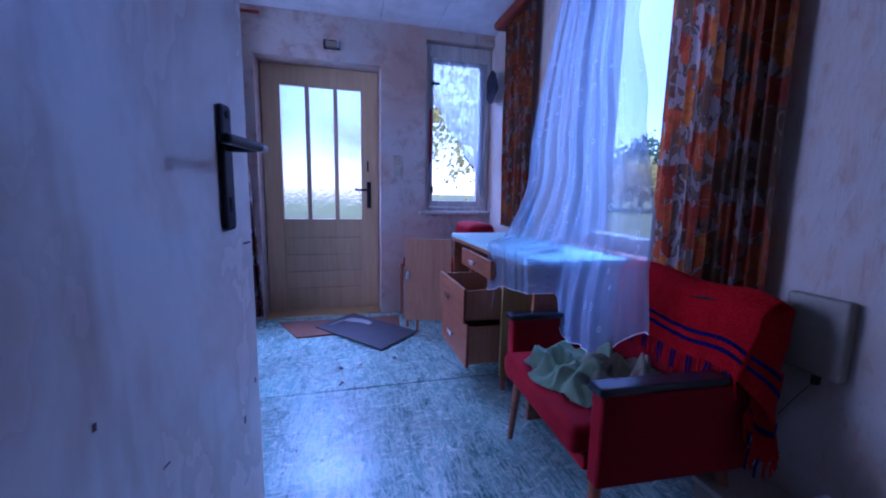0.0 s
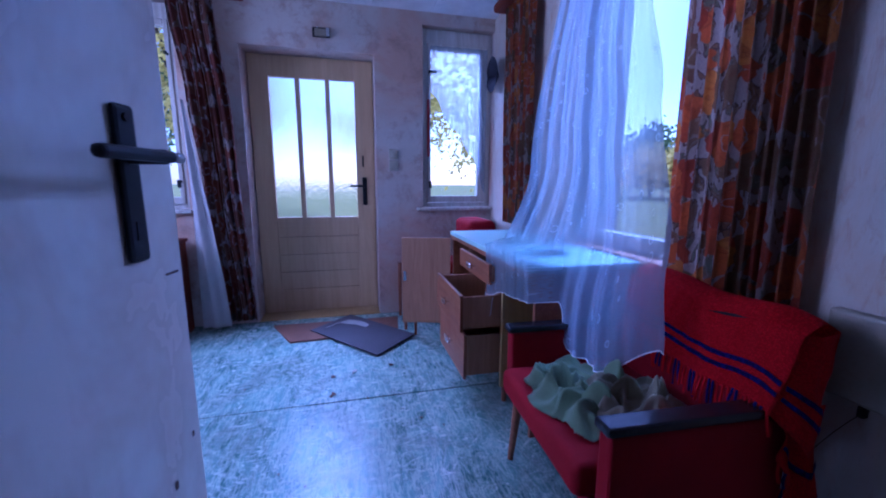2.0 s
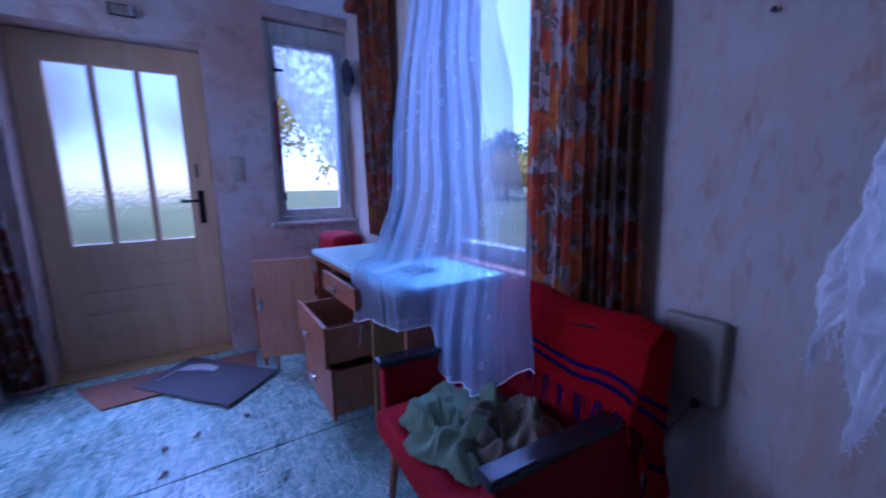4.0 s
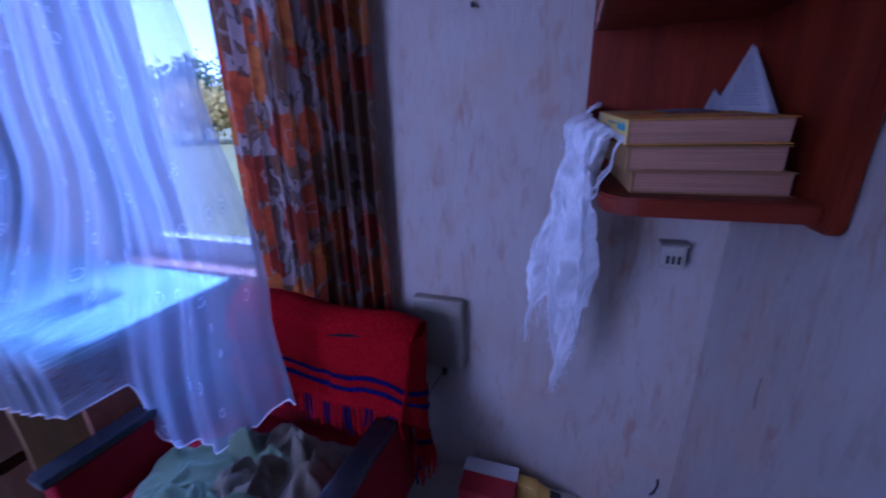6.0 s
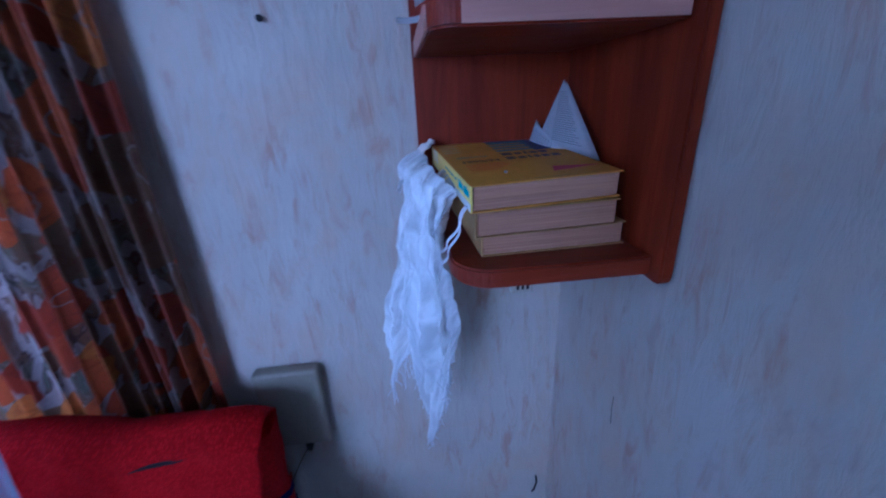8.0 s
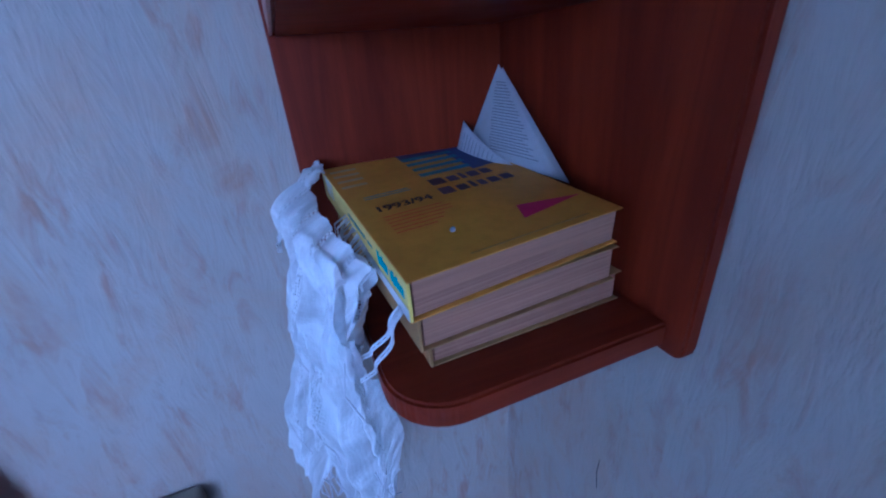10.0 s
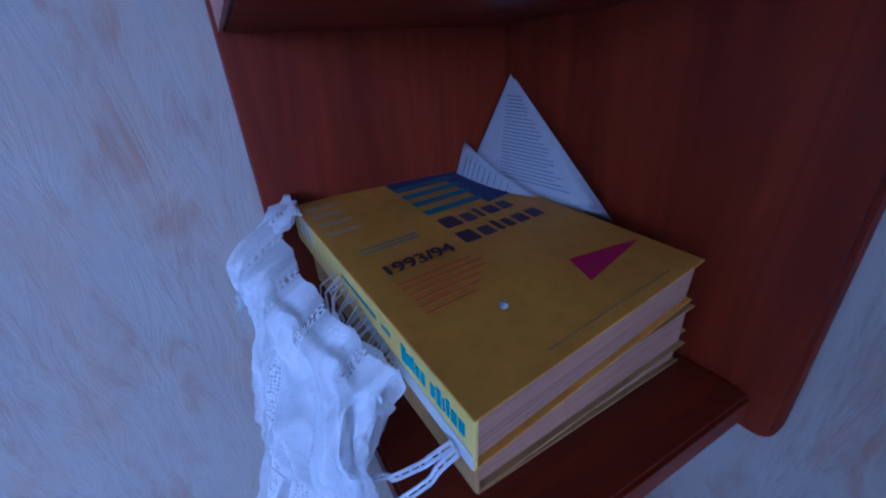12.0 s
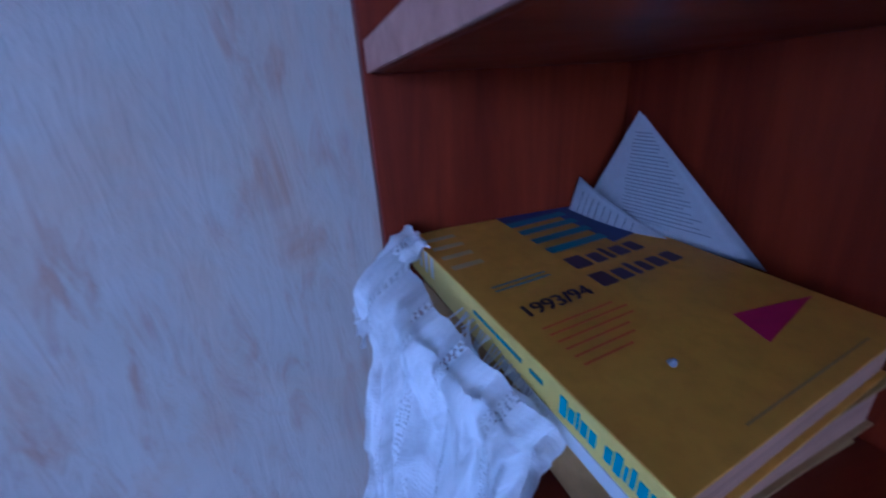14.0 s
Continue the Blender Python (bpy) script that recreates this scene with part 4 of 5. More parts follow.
part("stripe", stripe(0.115, 0.145), M_BLUE, po, "dark blue knitted stripe")
part("stripe", stripe(0.185, 0.215), M_BLUE, po, "dark blue knitted stripe")
part("neck_opening", cloth(lambda u, v: poncho_place(0.60 + 0.20 * u, 0.445 + 0.015 * u + 0.020 * (v - 0.5) * math.sin(math.pi * u)) + AC.to_3x3() @ Vector((-0.0042, 0, 0)), 24, 2, 0.2, 0.02, 0.001), M_DARK, po, "dark neck slit in the knitting")
rnd = random.Random(21)
for k in range(44):
    u = (k + 0.5) / 44
    p = poncho_place(u, 0.0)
    l = rnd.uniform(0.045, 0.075)
    dx, dy = rnd.uniform(-0.012, 0.004), rnd.uniform(-0.01, 0.01)
    part("tassel", tube(bmesh.new(), [p + Vector((0, 0, 0.006)), p + Vector((dx * 0.4 - 0.003, dy * 0.5, -l * 0.5)), p + Vector((dx, dy, -l))], 0.0034, 5), M_BLUE if k % 5 in (1, 2) else M_PONCHO, po)


def poncho_side(u, v):
    """The near end of the blanket, closing the fold round the backrest's side."""
    f, b = poncho_place(1.0, 0.5 * (1 - u)), poncho_place(1.0, 0.6 + 0.4 * u)
    return f.lerp(b, v) + AC.to_3x3() @ Vector((0, -0.022 * math.sin(math.pi * v) * (0.4 + u) - 0.006 * wave(u * 5, v * 4, 15), -0.05 * u * u * v))


part("side_fold", cloth(poncho_side, 30, 16, 0.35, 0.12, 0.006), M_PONCHO, po, "red knitted end folded round the backrest")
for u0 in (0.585, 0.725):
    part("stripe", cloth(lambda a, b: poncho_side(u0 + 0.055 * b, a) + AC.to_3x3() @ Vector((0, -0.0045, 0)), 20, 2, 0.15, 0.015, 0.003), M_BLUE, po, "dark blue knitted stripe")


def tail_place(u, v):
    low = knots([(0, 0.43), (0.3, 0.34), (0.7, 0.30), (1, 0.33)], u)
    return AC @ Vector((lerp(0.165, 0.285, u) + 0.014 * wave(u * 4, v * 3, 2), -0.348 - 0.020 * math.sin(u * 9 + v * 2) * (1 - v), lerp(low, 0.56, v)))


part("corner_fold", cloth(tail_place, 24, 30, 0.2, 0.4, 0.006), M_PONCHO, po, "red knitted end hanging beside the arm")
part("stripe", cloth(lambda u, v: tail_place(u, 0.30 + 0.07 * v) + AC.to_3x3() @ Vector((0, -0.0042, 0)), 20, 2, 0.15, 0.015, 0.003), M_BLUE, po, "dark blue knitted stripe")
for k in range(14):
    p = tail_place((k + 0.5) / 14, 0.0)
    l, dx = rnd.uniform(0.035, 0.06), rnd.uniform(-0.01, 0.01)
    part("tassel", tube(bmesh.new(), [p + Vector((0, 0, 0.005)), p + Vector((dx * 0.4, 0.003, -l * 0.5)), p + Vector((dx, 0, -l))], 0.0036, 5), M_BLUE if k % 4 == 1 else M_PONCHO, po)


def creases(seed, n, w0, w1):
    """Random fold lines: place, direction, half length, width, height."""
    rnd = random.Random(seed)
    out = []
    for k in range(n):
        t = rnd.uniform(0, math.pi)
        out.append((rnd.uniform(0.05, 0.95), rnd.uniform(0.05, 0.95), math.cos(t), math.sin(t), rnd.uniform(0.10, 0.30), rnd.uniform(w0, w1), rnd.uniform(0.35, 1.0)))
    return out


def crumple(lines, u, v):
    """Height of sharp-crested folds, 0 to about 1."""
    z = 0.0
    for cx, cy, dx, dy, half, w, h in lines:
        px, py = u - cx, v - cy
        along, off = px * dx + py * dy, px * dy - py * dx
        off += 0.25 * w * math.sin(along * 22 + cx * 40)
        fall = max(0.0, 1 - (along / half) ** 2)
        z = max(z, h * fall * math.exp(-(abs(off) / w) ** 1.6) * (1 if off > 0 else math.exp(-abs(off) / w)))
    return z


FOLDS, SMALL_FOLDS, SHIRT_FOLDS = creases(31, 16, 0.05, 0.10), creases(35, 40, 0.018, 0.035), creases(43, 18, 0.05, 0.11)


def heap(u, v):
    r = 0.5 + 0.16 * wave(math.atan2(v - 0.5, u - 0.5) * 1.6, 2.0, 30)
    q = min(1.0, math.hypot(u - 0.5, v - 0.5) / r)
    f = (1 - q ** 3)
    x, y = lerp(-0.285, 0.12, 0.5 + (u - 0.5) * (1 if q < 1 else 0.5 * 2 * r)), lerp(-0.19, 0.245, 0.5 + (v - 0.5) * (1 if q < 1 else 0.5 * 2 * r))
    z = 0.4095 + f * (0.014 + 0.100 * crumple(FOLDS, u, v) + 0.034 * crumple(SMALL_FOLDS, u, v)) + 0.010 * (1 - f) * abs(wave(u * 9, v * 9, 36))
    x += 0.028 * wave(u * 5, v * 6, 33)
    y += 0.028 * wave(u * 6, v * 5, 34)
    return AC @ Vector((max(x, -0.288), y, z))


tagged(part("cloth", cloth(heap, 110, 110, 0.5, 0.5, 0.003), M_GREEN), "crumpled pale green cloth on the armchair seat", "cloth")


def heap_fold(u, v):
    e = math.sin(math.pi * u) ** 0.4 * math.sin(math.pi * v) ** 0.4
    return AC @ Vector((lerp(-0.16, 0.13, u) + 0.03 * wave(u * 6, v * 5, 41), lerp(-0.215, 0.03, v) + 0.025 * wave(u * 4, v * 6, 42), 0.420 + e * (0.022 + 0.100 * crumple(SHIRT_FOLDS, u, v) + 0.016 * crumple(SMALL_FOLDS, v, u))))


tagged(part("cloth", cloth(heap_fold, 70, 70, 0.3, 0.3, 0.003), M_SHIRT), "crumpled beige shirt lying on the green cloth", "cloth")

# ---- east wall: box, outlet, nail, hat ----
origin(0.016, 0.0, -0.098)
jb = thing("junction_box", (1.2, 0.78, 0.65), "old beige plastic box on the wall with a loose wire", "junction box")
part("cover", block(1.164, 1.199, 0.704, 0.850, 0.655, 0.870, 0.008, 3), M_BEIGE, jb)
part("plug", block(1.172, 1.192, 0.755, 0.769, 0.625, 0.655, 0.003), M_DARK, jb)
part("wire", tube(bmesh.new(), [Vector((1.185, lerp(0.75, 0.84, k / 10), 0.650 - 0.16 * (k / 10) ** 1.2)) for k in range(11)], 0.0011, 5), M_DARK, jb)
origin(0.017, -0.005, -0.106)
ol = thing("outlet", (1.2, 0.24, 1.05), "ivory wall socket with three slots under the shelf", "outlet")
part("housing", block(1.167, 1.199, 0.216, 0.264, 1.020, 1.072, 0.005, 3), M_IVORY, ol)
for k in range(3):
    part("slot", block(1.1655, 1.168, 0.226 + k * 0.011, 0.232 + k * 0.011, 1.032, 1.050), M_DARK, ol)
part("top_cover", block(1.163, 1.199, 0.212, 0.268, 1.0725, 1.079, 0.002), M_BEIGE, ol)
origin(0.017, -0.021, -0.102)
tagged(part("nail", rod(bmesh.new(), (1.2, 0.708, 1.566), (1.188, 0.708, 1.564), 0.003, 0.006, 8), M_DARK), "dark nail in the papered wall", "nail")
tagged(part("cord_stub", tube(bmesh.new(), [(1.199, 0.19, 0.40), (1.185, 0.192, 0.39), (1.18, 0.2, 0.37), (1.185, 0.205, 0.355)], 0.003, 5), M_DARK), "dark bent stub of wire in the wall", "wire")
origin(0, 0, 0)
tagged(part("scratch", tube(bmesh.new(), [(0.955, 0.1365, 0.82), (0.957, 0.1365, 0.79), (0.953, 0.1365, 0.76)], 0.0008, 4), M_DARK), "thin dark scratch in the wallpaper", "scratch")
origin(0.015, 0.055, 0.02)
hat = cloth(lambda u, v: Vector((1.185 - 0.07 * math.sin(math.pi * v) * (0.75 + 0.4 * abs(wave(u * 5, v * 4, 3))), 3.10 + 0.11 * math.cos(2 * math.pi * u) * math.sin(math.pi * min(1, v * 0.98 + 0.02)), 1.87 + 0.13 * math.sin(2 * math.pi * u) * math.sin(math.pi * min(1, v * 0.98 + 0.02)))), 24, 12, 0.4, 0.3, 0.004)
tagged(part("cap", hat, surface("dark_felt", (0.05, 0.045, 0.06), (0.02, 0.02, 0.03), 0.95, 14, 160, 0.6)), "crumpled dark cap hanging on the wall", "cap")

# ---- north wall: bell box, switch ----
origin(-0.042, 0.0, 0.013)
mb = thing("bell_box", (-0.065, 3.29, 2.085), "small open electric bell box above the door", "bell box")
part("backing", block(-0.126, -0.004, 3.285, 3.299, 2.085, 2.150, 0.003), M_DARK, mb)
part("casing", block(-0.110, -0.030, 3.262, 3.285, 2.088, 2.136, 0.004), M_BEIGE, mb)
part("lid", block(-0.030, -0.008, 3.270, 3.285, 2.092, 2.146, 0.003), M_WORN, mb)
part("screw", rod(bmesh.new(), (-0.09, 3.262, 2.14), (-0.09, 3.256, 2.14), 0.004), M_WORN, mb)
origin(-0.026, 0.0, -0.009)
sw = thing("light_switch", (0.42, 3.3, 1.22), "two pale plastic light switches one above the other", "light switch")
for z in (1.175, 1.262):
    s = part("plate", block(0.385, 0.455, 3.288, 3.299, z, z + 0.078, 0.005, 3), M_IVORY, sw)
    part("rocker", block(0.402, 0.438, 3.282, 3.288, z + 0.02, z + 0.058, 0.004), M_IVORY, s)

# ---- corner shelf ----
origin(0.017, -0.014, -0.104)
sh = thing("wall_shelf", (1.02, 0.30, 1.19), "red-brown mahogany corner shelf hung on two walls", "shelf")
part("back_panel", block(1.180, 1.198, 0.153, 0.455, 1.205, 1.960, 0.002), M_MAHOG, sh)
sp = [(0.847, 1.960), (0.847, 1.205)] + [(0.847 + 0.014 * (1 - math.cos(k / 6 * math.pi / 2)), 1.203 - 0.014 * math.sin(k / 6 * math.pi / 2)) for k in range(1, 7)] + [(0.905, 1.189), (0.925, 1.205), (1.179, 1.205), (1.179, 1.960)]
bm = prism(sp, -0.009, 0.009)
bmesh.ops.transform(bm, matrix=Matrix.Translation((0, 0.162, 0)) @ Matrix.Rotation(radians(90), 4, "X"), verts=bm.verts[:])
bmesh.ops.bevel(bm, geom=bm.edges[:], offset=0.003, segments=2, affect="EDGES")
part("side_panel", bm, M_MAHOG, sh)


def shelf_board(z, rr, ye, th):
    pts = [(1.179, 0.172), (1.179, ye)] + [(0.866 + rr - rr * math.sin(k / 8 * math.pi / 2), ye - rr + rr * math.cos(k / 8 * math.pi / 2)) for k in range(9)] + [(0.866, 0.172)]
    b = prism(pts, z - th, z)
    bmesh.ops.bevel(b, geom=b.edges[:], offset=0.003, segments=2, affect="EDGES")
    return part("shelf_board", b, M_MAHOG_H, sh)


shelf_board(1.225, 0.055, 0.432, 0.026), shelf_board(1.522, 0.030, 0.449, 0.026), shelf_board(1.80, 0.030, 0.449, 0.026)
# Thin bands paint the light that falls on the upper board's edges.
part("edge_band", block(0.8640, 0.8662, 0.176, 0.416, 1.4985, 1.5195), M_LIT_EDGE, sh, "board edge coloured lighter as if lit")
part("edge_band", block(0.896, 1.178, 0.4488, 0.4516, 1.4970, 1.5215), M_LIT_EDGE, sh, "board edge coloured lighter as if lit")

# ---- books ----
def book(m, thick, w, l, label, spine, spine_label, cover=M_OLDSPINE):
    """A thick paperback. Its top cover lies in the local plane z = 0, the spine runs along x at y = 0."""
    b = thing("book", m.translation - Vector((0, 0, thick)), label, "book", "phone books on the shelf")
    part("page_block", block(0.003, l - 0.003, -w + 0.003, -0.003, -thick + 0.0012, -0.0012, 0.002, 1, m), M_PAGES, b)
    for z in (-0.0012, -thick):
        part("cover", block(0, l, -w, 0, z, z + 0.0012, 0.0004, 1, m), cover, b)
    part("spine", block(0, l, -0.0025, 0.0006, -thick + 0.0005, -0.0003, 0.001, 2, m), spine, b, spine_label)
    return b


def lying(x, y, z, turn, rise=0.0):
    return Matrix.Translation((x, y, z)) @ Matrix.Rotation(radians(turn), 4, "Z") @ Matrix.Rotation(radians(-rise), 4, "Y")


book(lying(0.910, 0.390, 1.2585, 2.0), 0.0325, 0.207, 0.265, "old yellow phone book at the bottom of the stack", M_OLDSPINE, "worn brown paper spine")
book(lying(0.893, 0.401, 1.2945, 4.0, 0.4), 0.0350, 0.200, 0.28, "worn yellow phone book in the middle of the stack", M_OLDSPINE, "worn brown paper spine")
SKEW = Matrix(((1, -0.06, 0, 0), (0, 1, 0, 0), (0, 0, 1, 0), (0, 0, 0, 1)))
BM = lying(0.881, 0.408, 1.331, 4.1, 3.0) @ SKEW
top_book = book(BM, 0.0345, 0.208, 0.295, "yellow phone book with printed cover on the stack", M_SPINE, "bright yellow spine", M_YELLOW)


def printed(name, pts, mat, label="", lift=0.0002):
    """A flat printed patch on the cover. pts: (s from the top edge, w from the spine)."""
    return part(name, prism([(0.295 - s, -wd) for s, wd in pts], lift, lift + 0.0002, BM), mat, top_book, label)


def bar(name, s0, s1, w0, w1, mat, slant=0.0, lift=0.0002):
    return printed(name, [(s0, w0), (s1, w0 + slant), (s1, w1 + slant), (s0, w1)], mat, "", lift)


def lettering(name, text, size, m, mat, parent, bold=0.0):
    cu = bpy.data.curves.new(name, "FONT")
    cu.body, cu.size, cu.extrude, cu.offset = text, size, 0.0001, bold
    tmp = bpy.data.objects.new(name, cu)
    scene.collection.objects.link(tmp)
    me = bpy.data.meshes.new_from_object(tmp.evaluated_get(bpy.context.evaluated_depsgraph_get()))
    bpy.data.objects.remove(tmp)
    me.transform(AT @ m)
    me.materials.append(mat)
    ob = new(name, me)
    ob.parent = parent
    ob.matrix_parent_inverse = parent.matrix_basis.inverted()
    return ob


def on_cover(s, wd):
    return BM @ Matrix.Translation((0.295 - s, -wd, 0.0006)) @ Matrix.Rotation(radians(-90), 4, "Z")


for k in range(3):
    lettering("year_print", "1993/94", 0.0185, on_cover(0.174, 0.0174 + 0.0006 * k) @ Matrix.Translation((0, 0, 0.00003 * k)), M_INK, top_book)


def mark_row(name, s0, s1, w0, widths, gap, mat):
    """A title drawn as plain letter-sized blocks."""
    x = w0
    for k, wd in enumerate(widths):
        up = 0.0 if k == 0 or wd < 0.008 else 0.0035
        printed(name, [(s0 + up, x + 0.0012), (s1 - 0.0012, x), (s1, x + 0.0012), (s1, x + wd - 0.0012), (s1 - 0.0012, x + wd), (s0 + up + 0.0012, x + wd), (s0 + up, x + wd - 0.0012)], mat)
        x += wd + gap


mark_row("title_mark", 0.121, 0.141, 0.093, [0.018, 0.013, 0.006, 0.014, 0.013], 0.0036, M_TITLE)
mark_row("title_mark", 0.152, 0.171, 0.091, [0.016, 0.013, 0.006, 0.009, 0.013, 0.014], 0.0038, M_TITLE)
bar("blue_band", 0.001, 0.040, 0.098, 0.200, M_INKBLUE)
printed("blue_band", [(0.040, 0.160), (0.040, 0.200), (0.112, 0.203), (0.118, 0.158)], M_INKBLUE)
for k in range(4):
    s = 0.028 + k * 0.023
    bar("teal_stripe", s, s + 0.011, 0.097 - 0.001 * k, 0.170 - 0.003 * k, M_TEAL, 0.0, 0.0005)
for k in range(4):
    s = 0.020 + k * 0.021
    bar("pale_stripe", s, s + 0.007, 0.006, 0.038 - 0.001 * k, M_PALEPRINT, 0.0)
for k, ln in enumerate((0.060, 0.066, 0.064, 0.052, 0.048, 0.038)):
    bar("small_print", 0.187 + k * 0.0072, 0.1887 + k * 0.0072, 0.020, 0.020 + ln, M_INKRED, 0.0)
for k in range(2):
    bar("faint_print", 0.129 + k * 0.006, 0.1305 + k * 0.006, 0.018, 0.068, M_TEAL)
printed("triangle_print", [(0.236, 0.134), (0.262, 0.124), (0.250, 0.200)], M_MAGENTA)
bar("edge_print", 0.2860, 0.2872, 0.055, 0.175, M_OLDSPINE)
part("pebble", rod(bmesh.new(), BM @ Vector((0.295 - 0.246, -0.061, 0)), BM @ Vector((0.295 - 0.247, -0.062, 0.003)), 0.003, 0.0015, 8), M_GREYINK, top_book)
x = 0.0065
for k, wd in enumerate((0.0045, 0.0045, 0.0026, 0.0018, 0.0040, 0.0042, 0.0, 0.0042, 0.0042, 0.0018, 0.0042, 0.0052)):
    if wd:
        part("spine_mark", block(x, x + wd, 0.0006, 0.0010, -0.0175 + (0.0 if k in (4, 11) else 0.001), -0.0055 - (0.0 if k in (4, 11, 2, 9) else 0.0025), 0.0, 1, BM), M_CYAN, top_book)
    x += wd + (0.0014 if wd else 0.004)
for x0, x1 in ((0.080, 0.092), (0.100, 0.160)):
    part("spine_mark", block(x0, x1, 0.0006, 0.0010, -0.0120, -0.0090, 0.0, 1, BM), M_TEAL, top_book)
for k in range(3):
    part("spine_mark", block(0.236 + k * 0.014, 0.242 + k * 0.014, 0.0006, 0.0010, -0.021, -0.001, 0.0, 1, BM), M_WHITE, top_book)
part("spine_band", block(0.0, 0.12, 0.0006, 0.0012, -0.032, -0.0225, 0.0, 1, BM), M_WHITE, top_book, "torn white edge of the spine")

# ---- folded page behind the books ----
pp = thing("folded_page", (1.12, 0.2, 1.33), "folded printed page leaning in the corner behind the books", "paper")
TIP, RIGHT, LOWL = Vector((1.130, 0.199, 1.449)), Vector((1.000, 0.196, 1.334)), Vector((1.168, 0.232, 1.340))


def page_place(u, v):
    p = LOWL.lerp(RIGHT, u).lerp(TIP, v)
    return p + Vector((0, 0.004 * math.sin(u * 3.1) * (1 - v), 0.004 * math.sin(u * math.pi) * (1 - v)))


part("leaf", cloth(page_place, 12, 14, 0.2, 0.12, 0.0006), M_WHITE, pp)
part("leaf", cloth(lambda u, v: page_place(u, v) + Vector((-0.006 * (1 - v) - 0.001, -0.005, -0.004)), 6, 6, 0.2, 0.12, 0.0006), M_WHITE, pp)
FL, FB, FR = Vector((1.172, 0.231, 1.382)), Vector((1.172, 0.246, 1.338)), Vector((1.058, 0.222, 1.342))
part("flap", cloth(lambda u, v: FB.lerp(FL, v).lerp(FR, u) + Vector((0, 0.006 * math.sin(u * 3.1), 0)), 8, 6, 0.12, 0.05, 0.0006), M_WHITE, pp, "turned-up flap of the page")
lines = bmesh.new()
for k in range(24):
    v = 0.10 + k * 0.031
    u0, u1 = 0.30 + 0.10 * abs(wave(k * 1.7, 3)), 0.86 - 0.16 * abs(wave(k * 2.3, 9))
    a, b = page_place(u0, v), page_place(u1, v)
    off = Vector((-0.0006, 0.0014, 0.0006))
    tube(lines, [a + off, a.lerp(b, 0.5) + off, b + off], 0.0005, 3)
for k in range(9):
    q = 0.12 + k * 0.075
    a, b = FB.lerp(FL, 0.1).lerp(FR, q), FB.lerp(FL, 0.78).lerp(FR, q)
    o = Vector((-0.0003, 0.0012 + 0.006 * math.sin(q * 3.1), 0))
    tube(lines, [a + o, b + o], 0.0004, 3)
tagged(part("print", lines, M_GREYINK, pp, "grey rows of unreadable print"), kind="stuff")

# ---- lace cloth hanging from the books ----
origin(0, 0, 0)
lace = thing("lace_cloth", (1.06, 0.45, 0.65), "torn white lace cloth hanging from the stack of books", "cloth")


def lace_edge(z, far):
    """Plan position of the cloth's near and far borders at a height."""
    if far:
        pts = [(0.78, 1.085, 0.546), (0.86, 1.085, 0.538), (0.975, 1.095, 0.527), (1.056, 1.105, 0.502), (1.17, 1.13, 0.474), (1.215, 1.145, 0.484), (1.26, 1.178, 0.430)]
    else:
        pts = [(0.65, 1.055, 0.415), (0.85, 1.03, 0.402), (0.98, 1.00, 0.406), (1.12, 0.972, 0.424), (1.20, 0.958, 0.420), (1.26, 0.952, 0.404)]
    return knots([(p[0], p[1]) for p in pts], max(z, pts[0][0])), knots([(p[0], p[2]) for p in pts], max(z, pts[0][0]))


def lace_place(u, v):
    """u along the spine from the near end to the wall, v downwards."""
    top = lerp(1.212, 1.246, u)
    drop = knots([(0, 0.88), (0.12, 0.77), (0.30, 0.655), (0.44, 0.72), (0.58, 0.86), (0.70, 0.87), (0.86, 0.80), (1.0, 0.85)], u)
    z = lerp(top, drop, v ** 1.15) + 0.010 * wave(u * 16, v * 3, 54) * v
    a = u if u > 0.6 else 0.3 + (u - 0.3) * min(1.0, max(0.25, (z - 0.60) / 0.25))
    (nx, ny), (fx, fy) = lace_edge(z, False), lace_edge(z, True)
    k = math.sin(u * 25 + 2.2 * wave(u * 3, v * 2.2, 51)) + 0.7 * wave(u * 11, v * 7, 52)
    out = (0.013 * k + 0.007 * wave(u * 22, v * 16, 55) + 0.003 * wave(u * 50, v * 34, 56)) * min(1.0, 0.2 + v * 3)
    tuck = max(0.0, 1 - v / 0.05)
    return Vector((min(lerp(nx, fx, a) - 0.6 * out, 1.192), lerp(ny, fy, a) + 0.8 * out - 0.012 * tuck, z))


part("sheet", cloth(lace_place, 120, 90, 0.42, 0.5, 0), M_LACE, lace)
part("sheet", cloth(lambda u, v: lace_place(0.06 + u * 0.62, 0.03 + v * 0.74) + Vector((-0.012 - 0.010 * wave(u * 5, v * 5, 61), 0.006 + 0.010 * wave(u * 6, v * 4, 62), 0.01 * wave(u * 4, v * 9, 63))), 80, 60, 0.30, 0.42, 0), M_LACE, lace, "crumpled outer layer of lace")
part("flap", cloth(lambda u, v: Vector((lerp(1.055, 0.952, u) + 0.004 * wave(u * 6, v * 4, 66), lerp(0.412, 0.432, v) + 0.008 * math.sin(u * 5 + v * 2) + 0.004 * wave(u * 9, v * 8, 67), lerp(lerp(1.222, 1.208, u), lerp(1.05, 1.155, u), v))), 30, 24, 0.11, 0.13, 0), M_LACE, lace, "turned-over corner of lace beside the spine")
rnd = random.Random(5)
